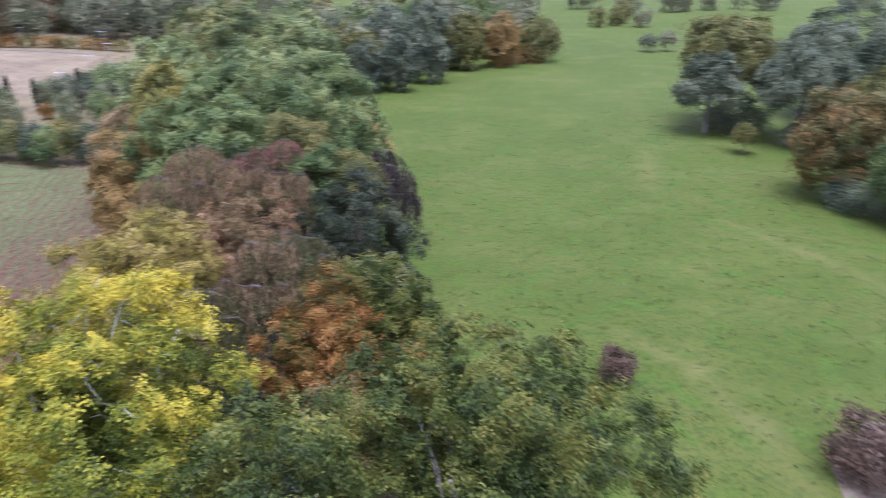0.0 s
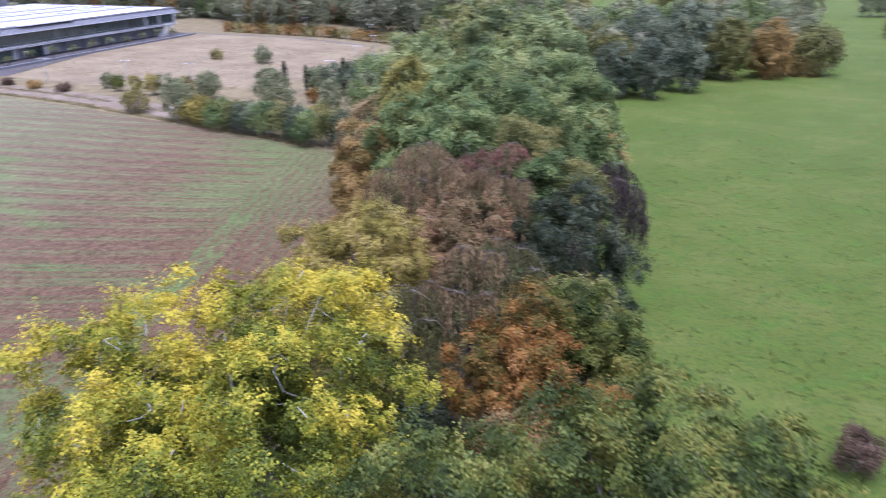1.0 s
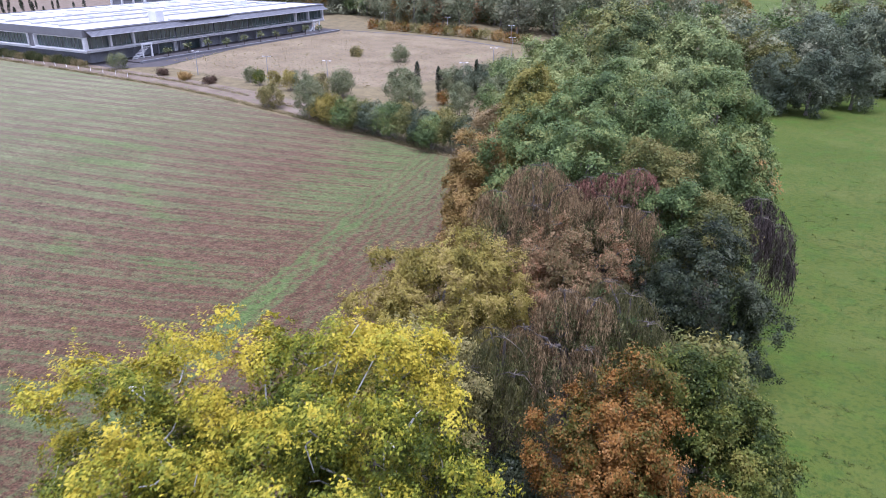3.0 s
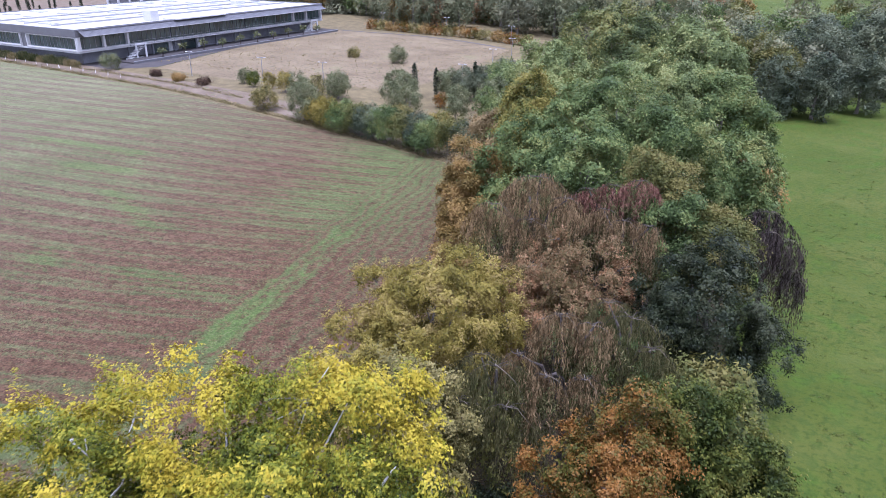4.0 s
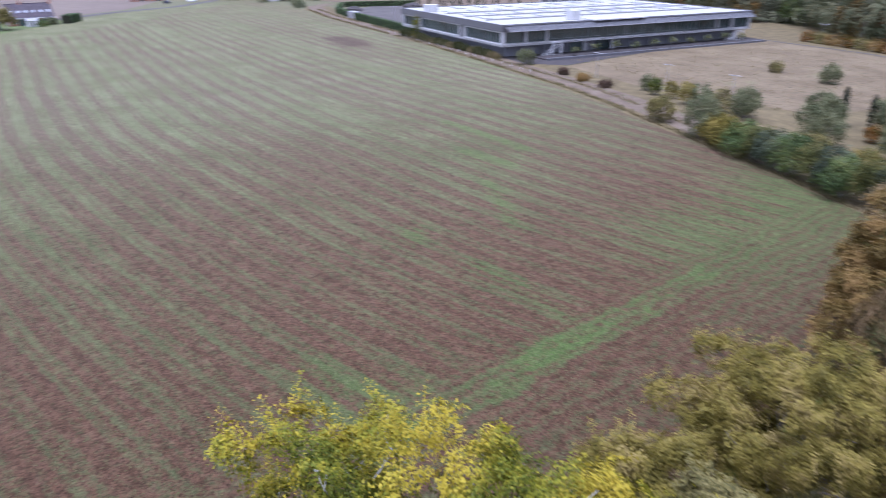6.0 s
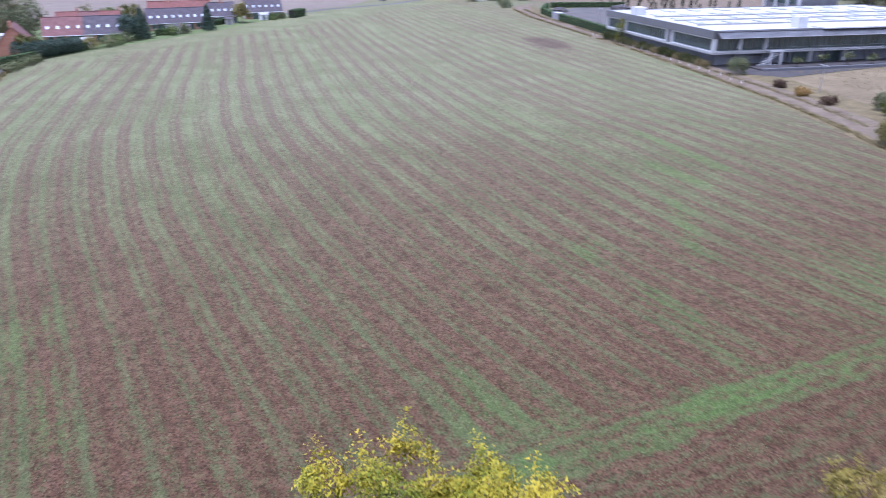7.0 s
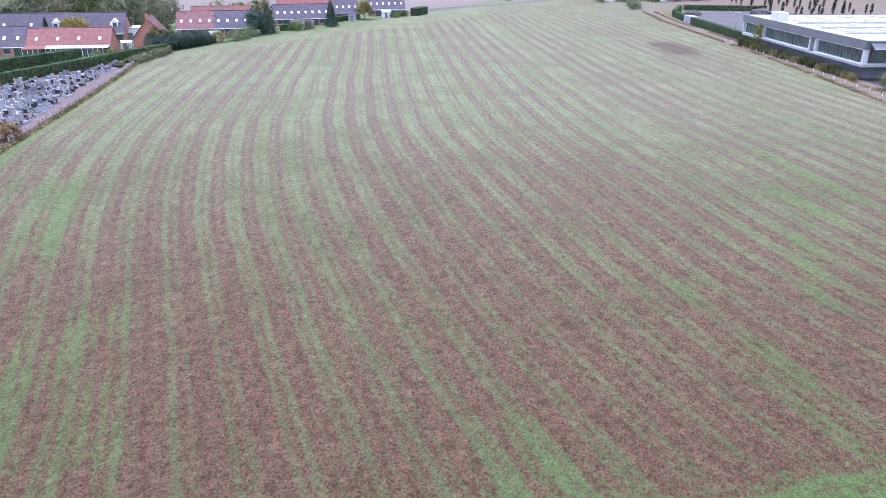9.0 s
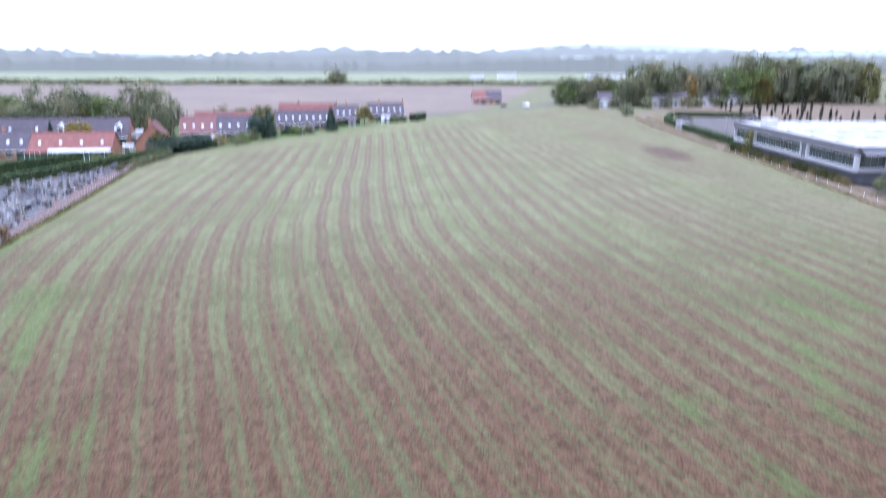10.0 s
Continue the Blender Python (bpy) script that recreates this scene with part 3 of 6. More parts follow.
def tree(name, label, x, y, R, top, mat, seed, bark=None, low=0.25, clumps=40, count=20000, leaf=0.3, limbs=8, flat=0.75, lean=(0, 0), group="", twigs=0, category="tree", heads=None, upright=0):
    """A broadleaved tree: tapered trunk, limbs, and a crown of leaves in uneven clumps. heads: (dx, dy, radius, bottom, top) of several crowns on one trunk."""
    rng = np.random.default_rng(seed)
    root = base(name, x, y, 0, None, label, category, group)
    bark = bark or M_BARK
    heads = heads or [(0, 0, R, top * low, top)]
    at, size, out = [], [], []
    for dx, dy, r, a, b in heads:
        n = max(8, int(clumps * r * r / sum(h[2] ** 2 for h in heads)))
        p, s, o = lobes(rng, n, r, a, b, lean, 1.55 if low > 0.05 else 1.85)
        at.append(p + (dx, dy, 0))
        size.append(s)
        out.append(o)
    at, size, out = np.concatenate(at), np.concatenate(size), np.concatenate(out)
    share = size**2 / (size**2).sum()
    which = rng.choice(len(at), count // 40, p=share)
    P, d = sprays(rng, at[which], size[which], leaf, flat, out=out[which])
    P[:, 2] = np.maximum(P[:, 2], 0.15)
    if upright:  # young shoots that stand out above the crown, clad in leaves
        j = rng.choice(len(at), upright, p=share)
        way = unit(rng.normal(0, 0.35, (upright, 3)) + (0, 0, 1.0) + unit(at[j] - at.mean(0)) * 0.5)
        u = rng.random((upright, 70, 1))
        shoot = (at[j] + way * size[j][:, None] * 0.7)[:, None] + way[:, None] * u * rng.uniform(0.5, 1.4, (upright, 1, 1)) + rng.normal(0, 0.2, (upright, 70, 3)) * (1.15 - 0.8 * u)
        P, d = np.concatenate([P, shoot.reshape(-1, 3)]), np.concatenate([d, np.repeat(way, 70, 0)])
    quads("crown", leaves(rng, P, d, leaf), mat, root)
    if limbs:
        fork = max(0.6, min(h[3] for h in heads) * 0.9)
        bm = bmesh.new()
        r0 = 0.018 * top + 0.06 * R / 3
        pts = [Vector((rng.normal(0, 0.05) * i, rng.normal(0, 0.05) * i, top * 0.66 * i / 6)) for i in range(7)]
        tube(bm, pts, [r0 * (1.35 if i == 0 else 1 - i / 7.5) for i in range(7)], 8)
        part("trunk", bm, bark, root)
        pick = np.argsort(-size)[:limbs]
        for j in pick:
            q = Vector(at[j])
            s = Vector((0, 0, min(fork + (q.z - fork) * 0.35, q.z * 0.7)))
            m = (s + q) / 2 + Vector((0, 0, 0.12 * (q - s).length))
            part("limb", tube(bmesh.new(), [s, s.lerp(m, 0.5) + Vector(rng.normal(0, 0.08, 3)), m, m.lerp(q, 0.5) + Vector(rng.normal(0, 0.1, 3)), q], [r0 * 0.2, r0 * 0.17, r0 * 0.13, r0 * 0.09, r0 * 0.04], 5), bark, root)
    if twigs:
        for j in rng.choice(len(at), twigs, p=share):
            c = Vector(at[j])
            way = Vector(unit(rng.normal(0, 1, 3) + (0, 0, 0.6)))
            e = c + way * float(size[j]) * 1.05
            part("branch", tube(bmesh.new(), [c, c.lerp(e, 0.5) + Vector(rng.normal(0, 0.12, 3)), e], [0.045, 0.03, 0.012], 4), bark, root)
    return root


def bush(name, label, x, y, R, top, mat, seed, count=2500, leaf=0.3, clumps=16, group="", stems=4, squash=1.0):
    """A shrub: several stems from the ground and a leafy mound that reaches low."""
    rng = np.random.default_rng(seed)
    root = base(name, x, y, 0, None, label, "bush", group)
    at, size, out = lobes(rng, clumps, R, top * 0.02, top, (0, 0), 1.8)
    size *= 1.15
    which = rng.choice(len(at), max(20, count // 10), p=size**2 / (size**2).sum())
    P, d = sprays(rng, at[which], size[which], leaf, 1.0, 10, out[which])
    P[:, 1] *= squash
    P[:, 2] = np.maximum(P[:, 2], 0.05)
    quads("foliage", leaves(rng, P, d, leaf), mat, root)
    for j in range(stems):
        q = Vector(at[rng.integers(len(at))])
        part("stem", tube(bmesh.new(), [Vector((rng.normal(0, 0.1), rng.normal(0, 0.1), -0.05)), q * 0.5 + Vector((0, 0, 0.15)), q], [0.06, 0.04, 0.015], 5), M_BARK, root)
    return root


def weeping(name, label, x, y, heads, mat, seed, strands=44, leaf=0.32, per=40, inner=None):
    """A weeping tree: several umbrellas of arched limbs that carry curtains of hanging shoots. heads: (dx, dy, radius, top, drop)."""
    rng = np.random.default_rng(seed)
    root = base(name, x, y, 0, None, label, "tree")
    high = max(h[3] for h in heads)
    part("trunk", tube(bmesh.new(), [Vector((0, 0, 0)), Vector((0.1, 0, high * 0.3)), Vector((0, 0.1, high * 0.55))], [0.24, 0.2, 0.12], 8), M_DARKBARK, root)
    for dx, dy, r, top, drop in heads:
        n = int(strands * r * r / 2.0) + 30
        arms = np.arange(9) * 0.698 + rng.normal(0, 0.18, 9)
        long = rng.uniform(0.6, 1.15, 9)
        j = rng.integers(0, 9, n)
        a = arms[j] + rng.normal(0, 0.09, n)
        f = rng.uniform(0.08, 1.0, n) ** 0.7
        arch = lambda q: 0.95 - 0.10 * (1 - q) ** 2 - 0.75 * q**2.4
        start = np.stack([dx + np.cos(a) * f * r * long[j], dy + np.sin(a) * f * r * long[j], top - r * (0.95 - arch(f)) + rng.normal(0, 0.08, n)], 1)
        fall = np.minimum(start[:, 2] - 0.3, drop * rng.uniform(0.16, 0.9, n) * (0.4 + 0.6 * f))
        u = rng.random((n, per)) ** 0.85
        out = np.stack([np.cos(a), np.sin(a)], 1)[:, None] * (0.45 * np.sqrt(u) * r * 0.8)[..., None]
        P = start[:, None] + np.concatenate([out, -(fall[:, None] * u)[..., None]], -1)
        P += rng.normal(0, 0.3, (n, 1, 3)) * (1, 1, 0) * u[..., None] + rng.normal(0, 0.08, (n, per, 3))
        d = np.repeat(np.stack([np.cos(a) * 0.35, np.sin(a) * 0.35, -1.8 * np.ones(n)], 1), per, 0)
        quads("curtain", blades(rng, P.reshape(-1, 3), unit(d), leaf, 0.11, 1.6), mat, root)
        bough = [Vector((0, 0, high * 0.45)), Vector((dx * 0.5, dy * 0.5, high * 0.45 + (top - high * 0.45) * 0.75)), Vector((dx, dy, top - 0.2 * r))]
        part("bough", tube(bmesh.new(), bough, [0.16, 0.11, 0.05], 6), M_DARKBARK, root)
        for i in range(6):  # the arched limbs, bare along their backs
            p = [Vector((dx + math.cos(arms[i]) * q * r * long[i], dy + math.sin(arms[i]) * q * r * long[i], top - r * (0.95 - arch(q)))) for q in (0.0, 0.3, 0.6, 0.85, 1.0)]
            part("limb", tube(bmesh.new(), [v + Vector(rng.normal(0, 0.05, 3)) for v in p], [0.02, 0.017, 0.013, 0.009, 0.005], 5), M_BUFFBARK if i % 3 == 0 else M_DARKBARK, root)
    if inner:  # leaves still on the shaded shoots inside
        k_ = np.array([h for h in heads])[rng.integers(0, len(heads), 260)]
        c = np.stack([k_[:, 0], k_[:, 1], k_[:, 3] - k_[:, 4] * 0.62], 1)
        P, d = sprays(rng, c, k_[:, 2] * 0.8, 0.17, 1.2)
        P[:, 2] = np.maximum(P[:, 2], 0.2)
        quads("inner_foliage", leaves(rng, P, d, 0.17, 0.4, 1.2), inner, root, "dull green leaves inside")
    return root


def conifer(name, label, x, y, R, top, mat, seed, count=2500, leaf=0.35, group="", columnar=False):
    """A cone of drooping boughs round a straight stem; columnar for cypresses."""
    rng = np.random.default_rng(seed)
    root = base(name, x, y, 0, None, label, "tree", group)
    h = rng.random(count) ** (0.75 if columnar else 0.6)
    h = 1 - h if not columnar else h
    prof = np.sin(np.clip(h * 1.02, 0, 1) * math.pi) ** 0.5 * 0.9 + 0.1 if columnar else (1 - h) ** 0.85
    a = rng.uniform(0, 2 * math.pi, count)
    whorl = 1.0 if columnar else 0.75 + 0.25 * np.cos(h * 60 + a * 3)
    r = R * prof * whorl * rng.uniform(0.55, 1.0, count)
    P = np.stack([np.cos(a) * r, np.sin(a) * r, top * (0.04 + 0.94 * h)], 1)
    d = unit(np.stack([np.cos(a), np.sin(a), np.full(count, 0.8 if columnar else -0.15)], 1))
    quads("crown", leaves(rng, P, d, leaf, 0.4, 0.0), mat, root)
    part("trunk", tube(bmesh.new(), [Vector((0, 0, 0)), Vector((0, 0, top * 0.5)), Vector((0, 0, top * 0.96))], [0.02 * top, 0.013 * top, 0.004 * top], 6), M_DARKBARK, root)
    return root


def reeds(name, label, x, y, R, top, mat, seed, count=700, squash=0.4):
    """A stand of upright reeds."""
    rng = np.random.default_rng(seed)
    root = base(name, x, y, 0, None, label, "reeds", "reeds by the works")
    P = rng.normal(0, 0.5, (count, 3)) * (R, R * squash, 0)
    d = unit(rng.normal(0, 0.22, (count, 3)) + (0, 0, 1.0))
    quads("stand", blades(rng, P, d * 3, top * 0.85, 0.07, -0.6), mat, root)
    return root


def hedge(name, label, line, width, height, mat, seed, leaf=0.22, density=60, category="hedge", rough=0.05):
    """A clipped hedge along a line: a body of twigs within a skin of leaves."""
    rng = np.random.default_rng(seed)
    (ax, ay), (bx, by) = line
    n = math.hypot(bx - ax, by - ay)
    root = base(name, (ax + bx) / 2, (ay + by) / 2, math.degrees(math.atan2(by - ay, bx - ax)), None, label, category)
    part("body", boxed(-n / 2 + 0.1, n / 2 - 0.1, -width / 2 + 0.12, width / 2 - 0.12, -0.1, height - 0.12), M_HEDGECORE, root)
    area = n * (2 * height + width)
    m = int(area * density)
    u, w = rng.uniform(-n / 2, n / 2, m), rng.uniform(0, 2 * height + width, m)
    yy = np.where(w < height, -width / 2, np.where(w < height + width, w - height - width / 2, width / 2))
    zz = np.where(w < height, w, np.where(w < height + width, height, 2 * height + width - w))
    d = np.stack([np.zeros(m), np.where(w < height, -1.0, np.where(w < height + width, 0.0, 1.0)), np.where((w >= height) & (w < height + width), 1.0, 0.1)], 1)
    P = np.stack([u, yy, zz], 1) + rng.normal(0, rough, (m, 3)) - d * 0.06
    quads("foliage", leaves(rng, P, d, leaf), mat, root)
    return root


M_HEDGECORE = plain("hedge_twigs", (0.03, 0.032, 0.018), 0.95, vary=0.4)

# ---- the land ----
bm = bmesh.new()
xs = [-5000, -2500, -1200, -600, -300, -160] + [-106 + 4 * i for i in range(15)] + [-30, 0, 60, 150, 300, 900, 2500, 5000]
ys = [-5000, -2000, -800, -300, -100, 0, 100, 200, 400, 900, 2200, 5000]
grid = [[bm.verts.new((gx, gy, lie(gx))) for gy in ys] for gx in xs]
for i in range(len(xs) - 1):
    for j in range(len(ys) - 1):
        bm.faces.new((grid[i][j], grid[i + 1][j], grid[i + 1][j + 1], grid[i][j + 1]))
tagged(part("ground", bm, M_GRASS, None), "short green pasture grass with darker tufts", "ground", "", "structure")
FIELD = [(-22, 20), (-23, 33), (-25, 45), (-28, 60), (-35, 78), (-47, 92.5), (-62, 94.8), (-79, 95.6), (-92, 95.8), (-107, 97.4), (-119, 99.2), (-150, 101.6), (-184, 102.6), (-230, 103.2), (-275, 103), (-310, 106), (-340, 107), (-372, 92), (-365, 66), (-338, 38), (-296, 15), (-275, 0), (-252, -10), (-216, -33), (-197, -43.5), (-177, -45.5), (-158, -42.3), (-132.8, -38.6), (-106, -35.3), (-88, -36), (-60, -33), (-30, -28), (-26, -10)]
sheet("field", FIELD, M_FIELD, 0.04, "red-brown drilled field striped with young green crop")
sheet("rough_ground", [(-240, 150), (-240, 240), (-40, 240), (-46, 130)], M_ROUGH, 0.01, "rough dry grass round the plot")
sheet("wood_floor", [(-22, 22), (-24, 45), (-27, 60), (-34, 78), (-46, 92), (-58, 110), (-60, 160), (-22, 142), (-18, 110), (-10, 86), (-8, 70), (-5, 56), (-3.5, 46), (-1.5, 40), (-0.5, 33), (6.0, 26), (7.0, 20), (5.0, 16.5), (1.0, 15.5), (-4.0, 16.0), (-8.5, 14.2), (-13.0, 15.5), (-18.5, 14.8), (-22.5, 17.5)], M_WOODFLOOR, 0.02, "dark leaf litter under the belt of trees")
strip("track", [(-62, 99.5), (-80, 101), (-100, 102.5), (-122, 104.5), (-152, 106), (-190, 107), (-230, 106.5), (-272, 106.5), (-300, 109), (-325, 115), (-338, 126)], 6.6, M_TRACK, 0.06, "pale brown earth track along the field")
sheet("verge", [(-47, 91), (-62, 93.6), (-92, 94.6), (-119, 98), (-184, 101.5), (-275, 101.5), (-310, 105), (-330, 113), (-322, 121), (-272, 111), (-203, 112), (-150, 112), (-138, 116), (-150, 196), (-152, 208), (-80, 206), (-56, 206), (-46, 130), (-46, 100)], M_ROUGH, 0.035, "rough verge of weeds and dry grass beside the track")
sheet("dry_plot", [(-138, 116), (-112, 113.5), (-80, 126), (-80, 150), (-86, 187), (-120, 194), (-150, 194), (-147, 150)], M_PLOT, 0.07, "pale dry gravel plot with dead grass and weeds")
sheet("car_park", [(-206, 112), (-275, 114), (-300, 122), (-318, 140), (-300, 172), (-250, 165), (-206, 150)], M_TARMAC, 0.05, "worn grey tarmac car park")
sheet("burial_ground", [(-106, -36), (-133, -39.5), (-177, -46.0), (-192, -45.9), (-150, -61.8), (-98, -81), (-92, -60)], M_GRAVEL, 0.05, "reddish gravel of the burial ground")
sheet("house_gardens", [(-96, -84), (-150, -63), (-196, -46), (-216, -34), (-252, -11), (-292, 14), (-310, 18), (-330, -10), (-290, -120), (-180, -150), (-120, -140)], M_LAWN, 0.025, "lawns and gardens behind the terraced houses")
sheet("far_ploughland", [(-262, -60), (-310, 16), (-330, 22), (-345, 38), (-400, 60), (-610, 110), (-615, -60), (-600, -330), (-420, -330), (-240, -330), (-236, -150)], M_BROWNFIELD, 0.015, "brown ploughland beyond the houses")
sheet("far_pasture", [(-660, 300), (-660, -800), (-1600, -1400), (-1700, 700)], M_GREENFIELD, 0.06, "pale green fields far off")
strip("lane", [(-305, 8), (-330, 30), (-352, 60), (-380, 80), (-420, 96)], 4.5, M_TARMAC, 0.08, "narrow tarmac lane past the last houses")

# ---- the belt of trees between pasture and field ----
tree("yellow_tree", "tall tree with yellow and lime autumn leaves, pale limbs", -15.0, 22.0, 7.6, 16.6, L_YELLOW, 9, M_PALEBARK, clumps=240, count=235000, leaf=0.118, limbs=26, twigs=130, upright=220,
     heads=[(-3.8, 1.3, 3.9, 4.5, 16.5), (1.4, 4.0, 4.2, 4.0, 16.6), (-5.8, -1.6, 3.6, 4.5, 15.7), (-1.4, -3.8, 4.0, 3.5, 15.3), (2.8, -0.6, 3.9, 4.0, 15.6), (5.2, 2.6, 2.7, 3.5, 14.7), (-0.4, 0.6, 4.4, 3.0, 13.2), (-1.0, 2.8, 2.9, 4.0, 15.2)])
tree("front_oak", "broad green tree with a few yellowing leaves beside the pasture", 0.6, 21.0, 8.0, 14.4, L_GREEN, 12, clumps=200, count=190000, leaf=0.135, limbs=14, twigs=40, upright=60,
     heads=[(1.8, 3.0, 4.9, 2.5, 14.5), (5.6, 0.8, 4.2, 2.0, 12.4), (-2.4, 2.4, 4.6, 2.5, 14.0), (-6.6, -2.2, 4.3, 2.5, 14.5), (1, -4, 4.6, 2, 11.5)])
bush("russet_bush", "round brown leafless bush on the pasture edge", 11.9, 41.4, 1.35, 2.6, L_BROWN, 13, 5000, 0.13, 22)
tree("orange_tree", "tree with orange-brown and green autumn leaves", -6.9, 35.1, 3.9, 11.6, L_ORANGE, 14, M_DARKBARK, low=0.12, clumps=84, count=88000, leaf=0.125, limbs=8, twigs=40, upright=50,
     heads=[(0.5, 0.8, 2.7, 1.5, 11.6), (-1.6, 0.0, 2.3, 1.5, 9.7), (1.3, -1.0, 2.3, 1.2, 9.4), (0, -0.6, 2.6, 1.0, 7.6)])
tree("hazel_tree", "green tree at the pasture edge, tinged yellow", -3.4, 39.0, 3.9, 10.9, L_GREEN, 15, low=0.1, clumps=76, count=76000, leaf=0.13, limbs=8, upright=60,
     heads=[(-1.5, 0.6, 2.3, 1.5, 10.9), (0.4, 0.8, 2.4, 1.5, 9.9), (1.8, -1.0, 2.3, 1.0, 9.5), (2.2, 0.6, 2.2, 0.5, 7.0)])
tree("holm_oak", "dense dark evergreen tree overhanging the pasture", -7.0, 55.0, 5.0, 10.6, L_DARK, 16, M_DARKBARK, low=0.04, clumps=90, count=80000, leaf=0.138, limbs=6, flat=0.85,
     heads=[(-0.4, 1.0, 4.2, 0.8, 10.7), (2.6, -2.0, 3.2, 0.5, 8.4), (-2.6, -1.4, 3.2, 0.8, 8.8), (3.6, 0.6, 2.2, 0.4, 6.4)])
tree("copper_beech", "copper beech with fading brown-purple leaves", -15.5, 51.0, 5.0, 11.4, L_PURPLE, 17, low=0.15, clumps=84, count=92000, leaf=0.115, limbs=10, twigs=90, upright=80,
     heads=[(-1.0, 0.8, 3.4, 1.5, 11.4), (2.0, 0.6, 3.0, 1.5, 10.7), (-3.0, -0.8, 2.6, 1.5, 9.6), (0.6, -2.4, 3.0, 1.2, 8.8)])
weeping("weeping_beech", "weeping beech with withered grey-brown hanging shoots", -20.0, 56.0, [(0.2, 0.5, 2.5, 13.0, 5.5), (-2.4, -1.6, 1.9, 11.0, 5.0), (2.6, -0.4, 1.6, 12.0, 6.0), (1.0, -2.6, 1.5, 10.8, 5.0), (-1.6, 2.4, 1.8, 11.8, 7.0)], L_WEEP, 18, inner=L_WEEPGREEN)
weeping("weeping_red_beech", "weeping beech with dark red hanging leaves", -15.8, 60.0, [(0.3, 0.3, 1.6, 11.9, 4.0), (1.9, 1.0, 1.3, 12.3, 3.2), (-1.6, 0.2, 1.3, 11.3, 4.0)], L_RED, 19, inner=L_WEEPGREEN)
weeping("weeping_beech", "weeping beech with brown-grey shoots beside the red one", -13.8, 57.6, [(0.0, 0.0, 1.6, 10.4, 5.0), (1.6, 0.8, 1.3, 10.0, 5.0), (-1.6, 0.4, 1.4, 10.8, 5.0)], L_WEEP, 43, inner=L_WEEPGREEN)
weeping("weeping_beech", "weeping beech with grey-brown bare hanging shoots", -11.8, 42.4, [(-0.6, 0.4, 1.4, 10.2, 4.0), (1.1, 0.8, 1.2, 9.9, 4.0), (0.3, -3.6, 1.2, 9.0, 4.0), (-2.1, -1.6, 1.1, 8.4, 4.0), (1.7, -1.7, 0.9, 8.2, 3.6)], L_WEEP, 20, inner=L_WEEPGREEN)
weeping("weeping_beech", "weeping beech with olive-green hanging shoots", -14.2, 39.0, [(0.0, 0.0, 2.0, 8.6, 5.5), (-1.6, 1.4, 1.7, 8.0, 5.5), (1.4, -1.6, 1.6, 7.6, 5.5), (-1.2, -1.8, 1.5, 7.2, 5.0)], L_WEEPGREEN, 41, inner=L_OLIVEGREEN)
weeping("weeping_beech", "weeping beech with dark green hanging shoots", -9.8, 47.2, [(0.0, 0.0, 2.2, 8.8, 6.0), (-1.8, 1.4, 1.7, 8.6, 5.5), (1.6, -1.6, 1.6, 8.0, 5.5), (-1.6, -1.8, 1.5, 7.8, 5.0)], L_WEEPGREEN, 42, inner=L_MIDGREEN)
weeping("weeping_beech", "slender weeping tree with dark brown shoots down to the pasture", -5.2, 66.4, [(-0.3, 0.3, 1.7, 9.8, 9.0), (1.3, -0.7, 1.4, 8.2, 8.0), (2.2, -1.6, 1.0, 6.2, 6.0), (0.3, -1.5, 1.3, 8.8, 8.0)], L_WEEPDARK, 21, strands=110, inner=None)
tree("olive_maple", "spreading tree with olive-yellow leaves at the field edge", -20.8, 43.6, 6.4, 12.4, L_OLIVE, 22, low=0.1, clumps=110, count=130000, leaf=0.125, limbs=10, twigs=40, upright=70,
     heads=[(0.6, 0.4, 4.2, 1.2, 12.6), (-2.8, -0.8, 3.4, 0.8, 10.6), (3.6, -1.6, 3.0, 1.5, 10.9), (-0.4, -3.4, 3.2, 0.8, 9.4), (3.2, 2.4, 2.8, 1.5, 11.0), (-3.2, 2.6, 3.0, 0.6, 9.4)])
tree("faded_maple", "small tree with faded olive and buff leaves", -15.4, 33.6, 2.7, 12.2, L_PALE, 23, low=0.1, clumps=44, count=46000, leaf=0.13, limbs=6, twigs=40, upright=40)
tree("olive_maple", "olive-green tree behind the yellow one", -20.4, 35.2, 3.6, 10.2, L_OLIVE, 24, low=0.08, clumps=50, count=50000, leaf=0.13, limbs=6, upright=40,
     heads=[(0.6, 0, 2.8, 0.8, 10.2), (-2.0, -0.4, 2.5, 0.6, 8.6)])
tree("hornbeam", "russet-brown hornbeam hanging over the field corner", -31.2, 66.6, 3.4, 12.6, L_RUSSET, 25, low=0.02, clumps=64, count=60000, leaf=0.19, limbs=6,
     heads=[(0, 0.6, 2.8, 0.4, 12.7), (1.4, -3.0, 2.4, 0.3, 9.4), (-1.2, 1.0, 2.6, 0.3, 9.0), (2.4, -6.0, 2.2, 0.2, 6.4)])
tree("hornbeam", "pale buff-brown hornbeam at the edge of the belt", -36.6, 79.4, 3.2, 11.8, leafy("buff_leaves", three((0.138, 0.102, 0.042), (0.218, 0.156, 0.066), (0.282, 0.204, 0.090)), 0.4), 46, low=0.03, clumps=60, count=36000, leaf=0.2, limbs=6,
     heads=[(0.2, 1.6, 2.8, 0.5, 11.6), (-0.4, -2.4, 2.4, 0.4, 9.6), (1.6, -5.6, 2.2, 0.3, 8.2)])
